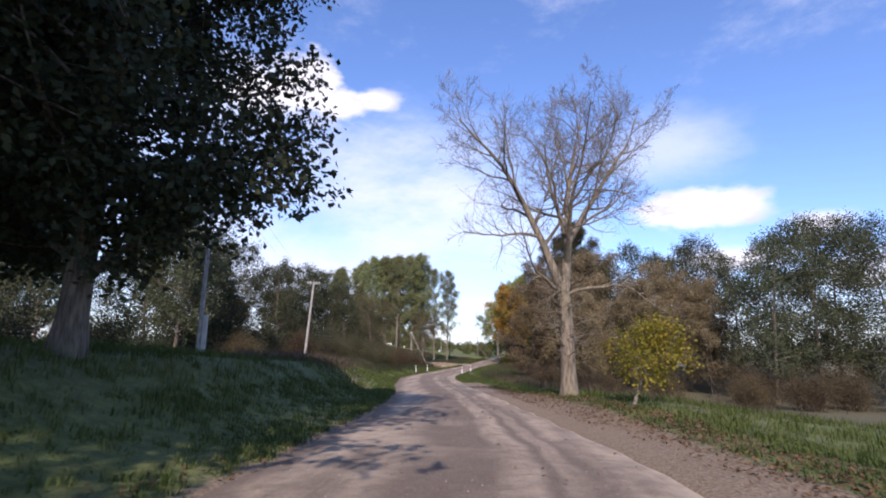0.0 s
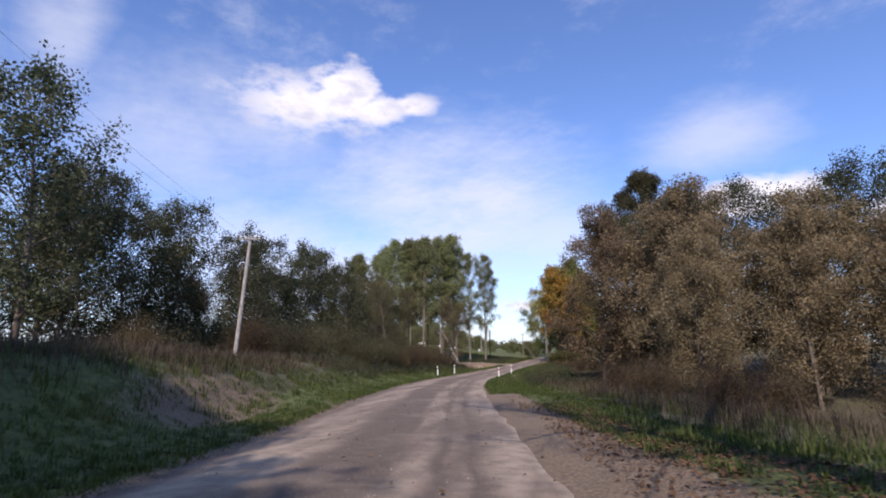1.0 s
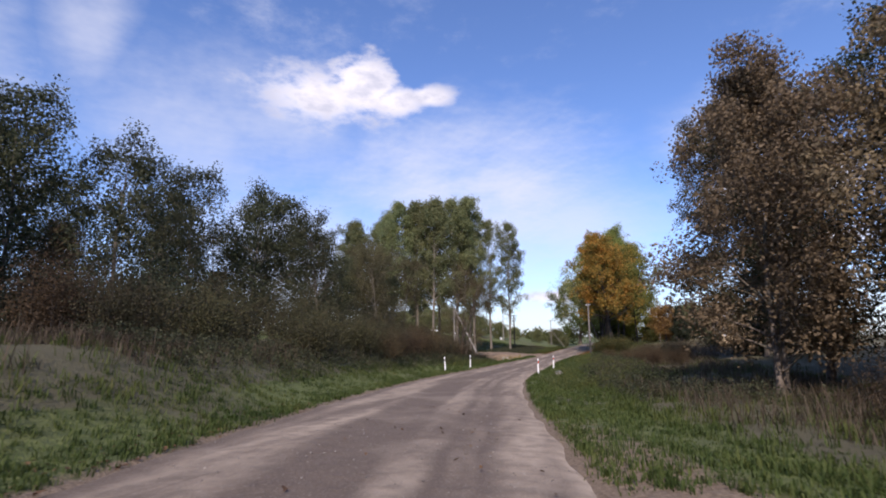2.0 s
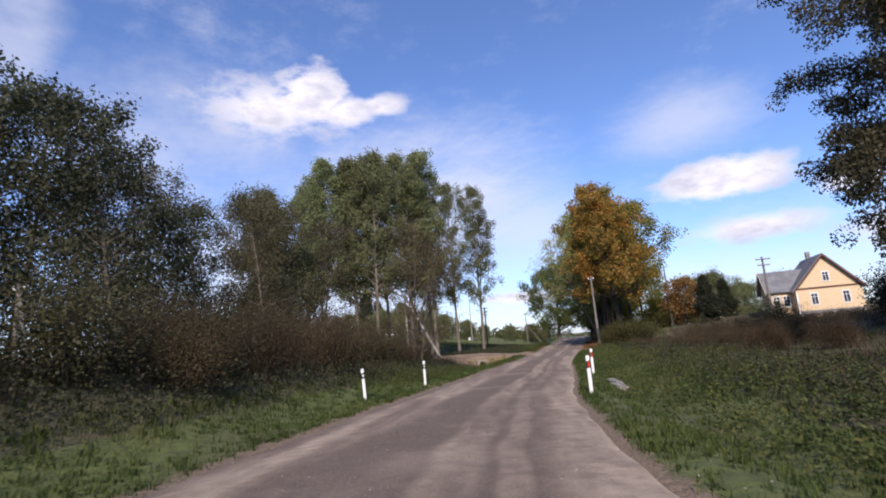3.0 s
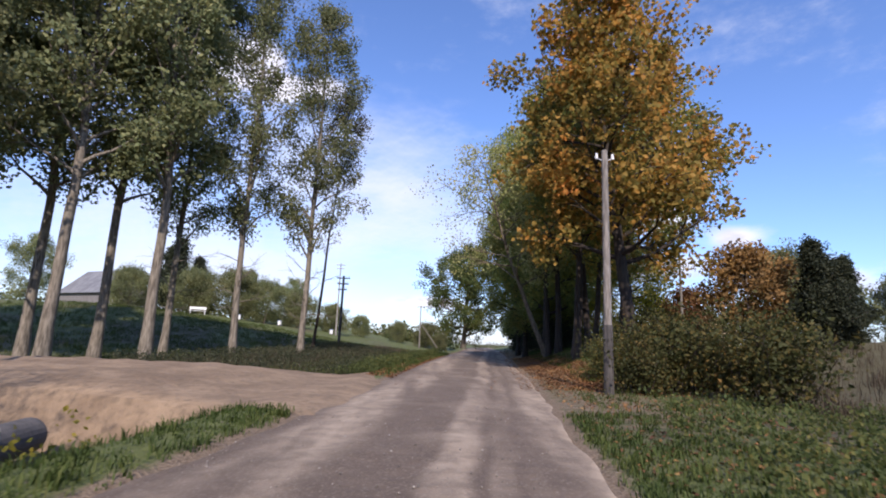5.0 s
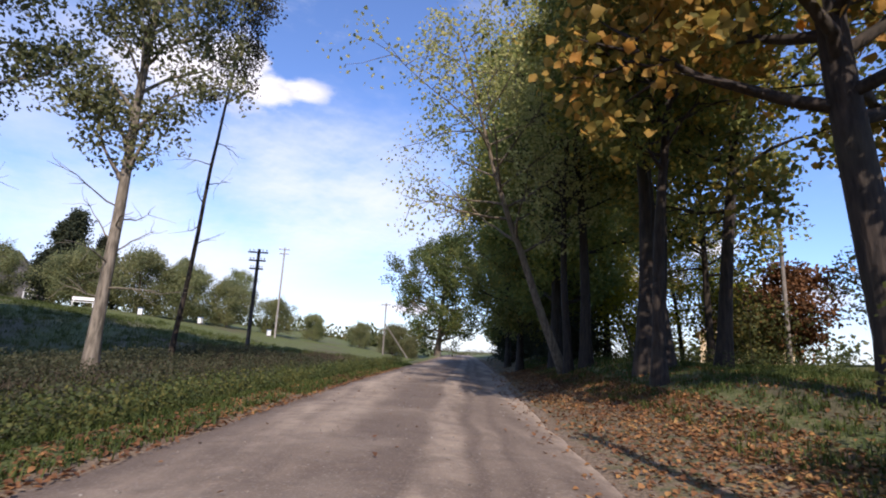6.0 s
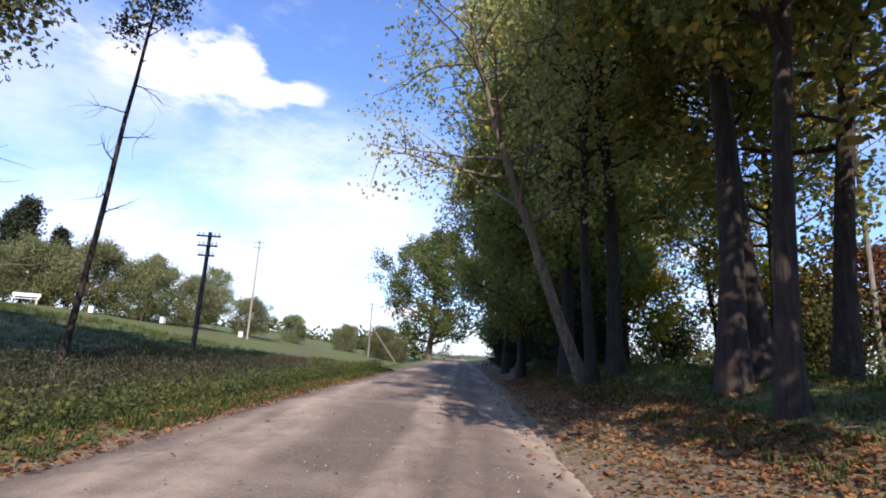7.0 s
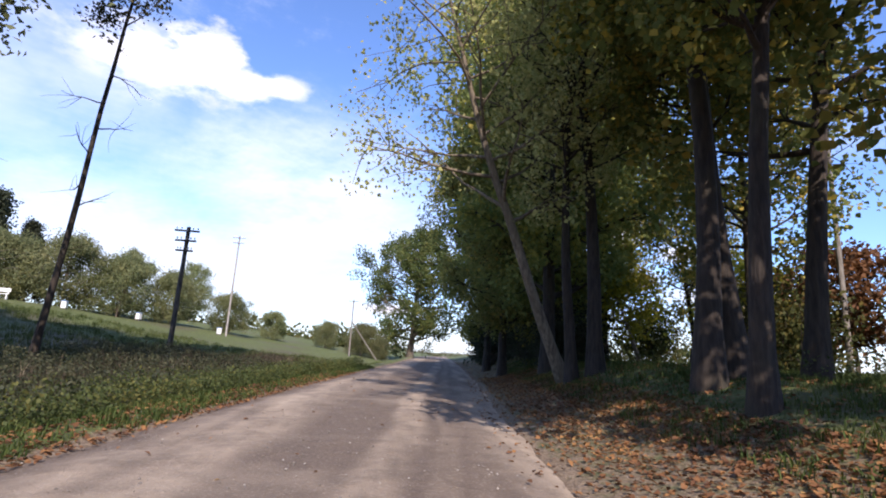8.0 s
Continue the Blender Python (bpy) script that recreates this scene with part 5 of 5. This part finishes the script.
far_woods("far_woods", 81, [(-160, 520, 120, 12), (-30, 560, 60, 7), (80, 700, 120, 8), (220, 480, 130, 14), (-70, 330, 40, 5), (-330, 420, 120, 14), (360, 330, 80, 14)], "olive", "distant line of dull green woods")
far_woods("far_hedge", 82, [(-20, 240, 22, 4), (-60, 260, 20, 5), (-110, 230, 30, 8), (2, 232, 9, 3.5), (60, 210, 25, 7), (-130, 140, 30, 10), (90, 120, 22, 9)], "green", "hedge of green bushes at the edge of the fields")

# ---------------------------------------------------------------- grass, weeds and fallen leaves


def blades(name, seed, x, y, n_blades, height, width, lean, mat, text, clump=0.07):
    """Tufts of bent blades at x, y."""
    rng = np.random.default_rng(seed)
    X, Y = np.repeat(x, n_blades), np.repeat(y, n_blades)
    n = len(X)
    X, Y = X + rng.normal(0, clump, n), Y + rng.normal(0, clump, n)
    h = np.repeat(height, n_blades) * rng.uniform(0.5, 1.15, n)
    a = rng.uniform(0, 6.283, n)
    d = np.stack([np.cos(a), np.sin(a), 0 * a], 1)
    side = np.stack([-np.sin(a), np.cos(a), 0 * a], 1) * (width * rng.uniform(0.6, 1.3, n))[:, None]
    p = np.stack([X, Y, land(X, Y) - 0.02], 1)
    up = np.array([0, 0, 1.0])
    k = (lean * rng.uniform(0.2, 1.4, n))[:, None]
    mid = p + up * (h * 0.6)[:, None] + d * k * (h * 0.25)[:, None]
    tip = p + up * h[:, None] * (1 - 0.25 * k) + d * k * h[:, None] * 0.8
    v = np.stack([p - side, p + side, mid + side * 0.7, tip, mid - side * 0.7], 1).reshape(-1, 3)
    i = np.arange(n)[:, None] * 5
    f = np.concatenate([i + np.array([0, 1, 2]), i + np.array([0, 2, 4]), i + np.array([4, 2, 3])])
    tagged(new(name, fast_mesh(name, v, f, mat)), text, "grass", kind="stuff")


rng = np.random.default_rng(90)


def strip(n, y0, y1, s0, s1, side, power=1.0, keep=0.25):
    """Places beside the road: distance s0 to s1 from its edge, patchy."""
    y = rng.uniform(y0, y1, n)
    s = s0 + (s1 - s0) * rng.uniform(0, 1, n) ** power
    x = edge_l(y) - s if side < 0 else edge_r(y) + s
    dens = 0.5 + bumps(x * 2.1, y * 2.1) * 0.9
    ok = rng.uniform(0, 1, n) < np.clip(dens + keep, 0, 1)
    ok &= ~((np.abs(y - 120.1) < 4.6 - 0.05 * s) & (x < edge_l(y)) & (x > -24))
    return x[ok], y[ok]


def cat(*pairs):
    return np.concatenate([p[0] for p in pairs]), np.concatenate([p[1] for p in pairs])


gx, gy = cat(strip(17000, 6, 160, 0.05, 3.2, -1, 1.5), strip(8000, 52, 116, 0.15, 3.6, 1, 1.4), strip(260, 115, 122, 0.8, 4, 1), strip(9500, 124, 160, 1.8, 9, 1, 1.0, 0.4), strip(3500, 6, 56, 1.5, 4.0, 1, 1.0))
blades("verge_grass", 91, gx, gy, 12, rng.uniform(0.05, 0.22, len(gx)), 0.009, 0.9, GRASS, "short green grass along the edges of the road")
gx, gy = cat(strip(9000, 5, 130, 2.0, 11, -1), strip(8500, 5, 119, 2.5, 14, 1), strip(3500, 126, 175, 1.5, 9, -1), strip(9000, 126, 168, 8, 40, -1, 1.0, 0.4))
blades("meadow_grass", 92, gx, gy, 11, rng.uniform(0.14, 0.42, len(gx)), 0.0105, 0.9, GRASS, "longer rough meadow grass beside the road", 0.12)
gx, gy = cat(strip(6500, 34, 114, 3.5, 10, -1, 1.0, 0.0), strip(5500, 30, 112, 4.0, 13, 1, 1.0, 0.0), strip(4200, 96, 129, 6, 26, 1, 1.0, 0.1), strip(4200, 124, 165, 3.2, 8, -1, 1.0, 0.1))
blades("dry_weeds", 93, gx, gy, 9, rng.uniform(0.35, 0.95, len(gx)), 0.009, 1.0, DRY, "tall dry brown weeds and grass", 0.14)


def litter(name, seed, x, y, size, mat, text, lift=0.012):
    r = np.random.default_rng(seed)
    n = len(x)
    a, t = r.uniform(0, 6.283, n), r.normal(0, 0.28, (n, 2))
    u = np.stack([np.cos(a), np.sin(a), t[:, 0]], 1)
    w = np.stack([-np.sin(a), np.cos(a), t[:, 1]], 1)
    s = (size * r.uniform(0.6, 1.3, n))[:, None]
    el, er = edge_l(y), edge_r(y)
    q = np.clip((x - el) / (er - el), 0, 1)
    on = road_z(y) + 0.10 * (1 - (2 * q - 1) ** 2) - 0.03
    z = np.where((x > el) & (x < er), on, land(x, y)) + lift + r.uniform(0, 0.03, n)
    p = np.stack([x, y, z], 1)
    h = np.array([0, 0, 1.0]) * s * 0.18
    v = np.stack([p - u * s * 0.5, p - u * s * 0.12 + w * s * 0.42 + h, p + u * s * 0.15 + w * s * 0.3 + h, p + u * s * 0.55, p + u * s * 0.15 - w * s * 0.3 + h, p - u * s * 0.12 - w * s * 0.42 + h], 1).reshape(-1, 3)
    i = np.arange(n)[:, None] * 6
    f = np.concatenate([i + np.array([0, 1, 2, 3]), i + np.array([0, 3, 4, 5])])
    tagged(new(name, fast_mesh(name, v, f, mat)), text, "leaves", kind="stuff")


def beside(n, y0, y1, s0, s1, side, power=1.0):
    y = rng.uniform(y0, y1, n)
    s = s0 + (s1 - s0) * rng.uniform(0, 1, n) ** power
    return (edge_l(y) - s if side < 0 else edge_r(y) + s), y


gx, gy = cat(beside(17000, 121, 152, 0.1, 2.8, 1, 0.7), beside(7000, 121, 152, 1.6, 6.5, 1, 1.4), beside(500, 121, 150, -0.6, 0.3, 1), beside(1500, 110, 122, 0.2, 4.5, 1), beside(3000, 150, 190, -0.2, 4.0, 1), beside(4200, 124, 152, -0.25, 0.8, -1, 1.0), beside(110, 120, 150, -5.5, 0, 1))
litter("fallen_leaves", 94, gx, gy, 0.068, FALLEN, "orange and brown fallen maple leaves along the road")
gx, gy = cat(strip(9000, 6, 50, 0.5, 2.9, 1, 1.0, -0.15), beside(8000, 7, 46, 0.7, 2.8, 1, 0.6), beside(250, 5, 60, -4, 0, 1), beside(900, 10, 60, -0.2, 1.0, -1))
litter("brown_leaves", 95, gx, gy, 0.065, FALLEN_DARK, "reddish brown fallen leaves on the gravel margin")


def weeds(name, seed, x, y, per, height, leaf, mat, text):
    r = np.random.default_rng(seed)
    c = np.stack([x, y, land(x, y) + r.uniform(0.03, 1, len(x)) * height], 1)
    v, f = leaf_cloud(r, c, per, 0.09, leaf, -0.3, 0.7)
    tagged(new(name, fast_mesh(name, v, f, mat)), text, "weeds", kind="stuff")


gx, gy = cat(strip(7000, 124, 160, 0.7, 4.6, -1, 1.0, 0.4), strip(3200, 70, 116, 1.2, 6.5, 1), strip(1500, 90, 108, 1.4, 5, -1), strip(900, 126, 160, 5.0, 10, 1))
weeds("leafy_weeds", 96, gx, gy, 13, 0.5, 0.062, LEAF["green"], "low leafy green weeds in the verge")
gx, gy = strip(4200, 74, 116, 1.8, 8, 1)
weeds("green_weeds", 100, gx, gy, 12, 0.42, 0.07, LEAF["green"], "leafy green weeds in the ditch beside the road")
gx, gy = cat(strip(4500, 58, 106, 2.4, 7, -1), strip(2600, 62, 112, 3.2, 8, 1), strip(11000, 124.5, 155, 1.6, 10, -1, 1.0, 0.3))
weeds("dark_weeds", 99, gx, gy, 12, 0.65, 0.075, LEAF["forest"], "rank dark green weeds behind the mown verge")
gx, gy = cat(strip(260, 104, 113, 1.2, 3.6, -1))
weeds("yellow_weeds", 97, gx, gy, 10, 0.45, 0.08, LEAF["yellow"], "patch of yellow flowering weeds by the ditch")


def pebbles(seed, n):
    r = np.random.default_rng(seed)
    y = r.uniform(5, 150, n)
    q = r.uniform(-0.12, 1.12, n)
    x = edge_l(y) + (edge_r(y) - edge_l(y)) * q
    qq = np.clip(q, 0, 1)
    z = np.where((q > 0) & (q < 1), road_z(y) + 0.10 * (1 - (2 * qq - 1) ** 2) - 0.03, land(x, y))
    s = 0.005 + 0.013 * r.uniform(0, 1, n) ** 3
    o = np.array([(1, 0, 0), (0, 1, 0), (-1, 0, 0), (0, -1, 0), (0, 0, 0.8), (0, 0, -0.6)])
    v = np.stack([x, y, z], 1)[:, None] + o[None] * (s[:, None, None] * r.uniform(0.7, 1.4, (n, 6, 1)))
    t = np.array([(0, 1, 4), (1, 2, 4), (2, 3, 4), (3, 0, 4), (1, 0, 5), (2, 1, 5), (3, 2, 5), (0, 3, 5)])
    f = (np.arange(n)[:, None, None] * 6 + t[None]).reshape(-1, 3)
    tagged(new("gravel", fast_mesh("gravel", v.reshape(-1, 3), f, STONE)), "loose pale pebbles scattered over the road", "gravel", kind="stuff")


STONE = material("pebble", lambda g, co: g.ramp(g.add("ShaderNodeNewGeometry").outputs["Random Per Island"], [(0.0, (0.11, 0.095, 0.08)), (0.7, (0.21, 0.175, 0.14)), (1.0, (0.36, 0.32, 0.27))]), 0.85)
pebbles(98, 20000)
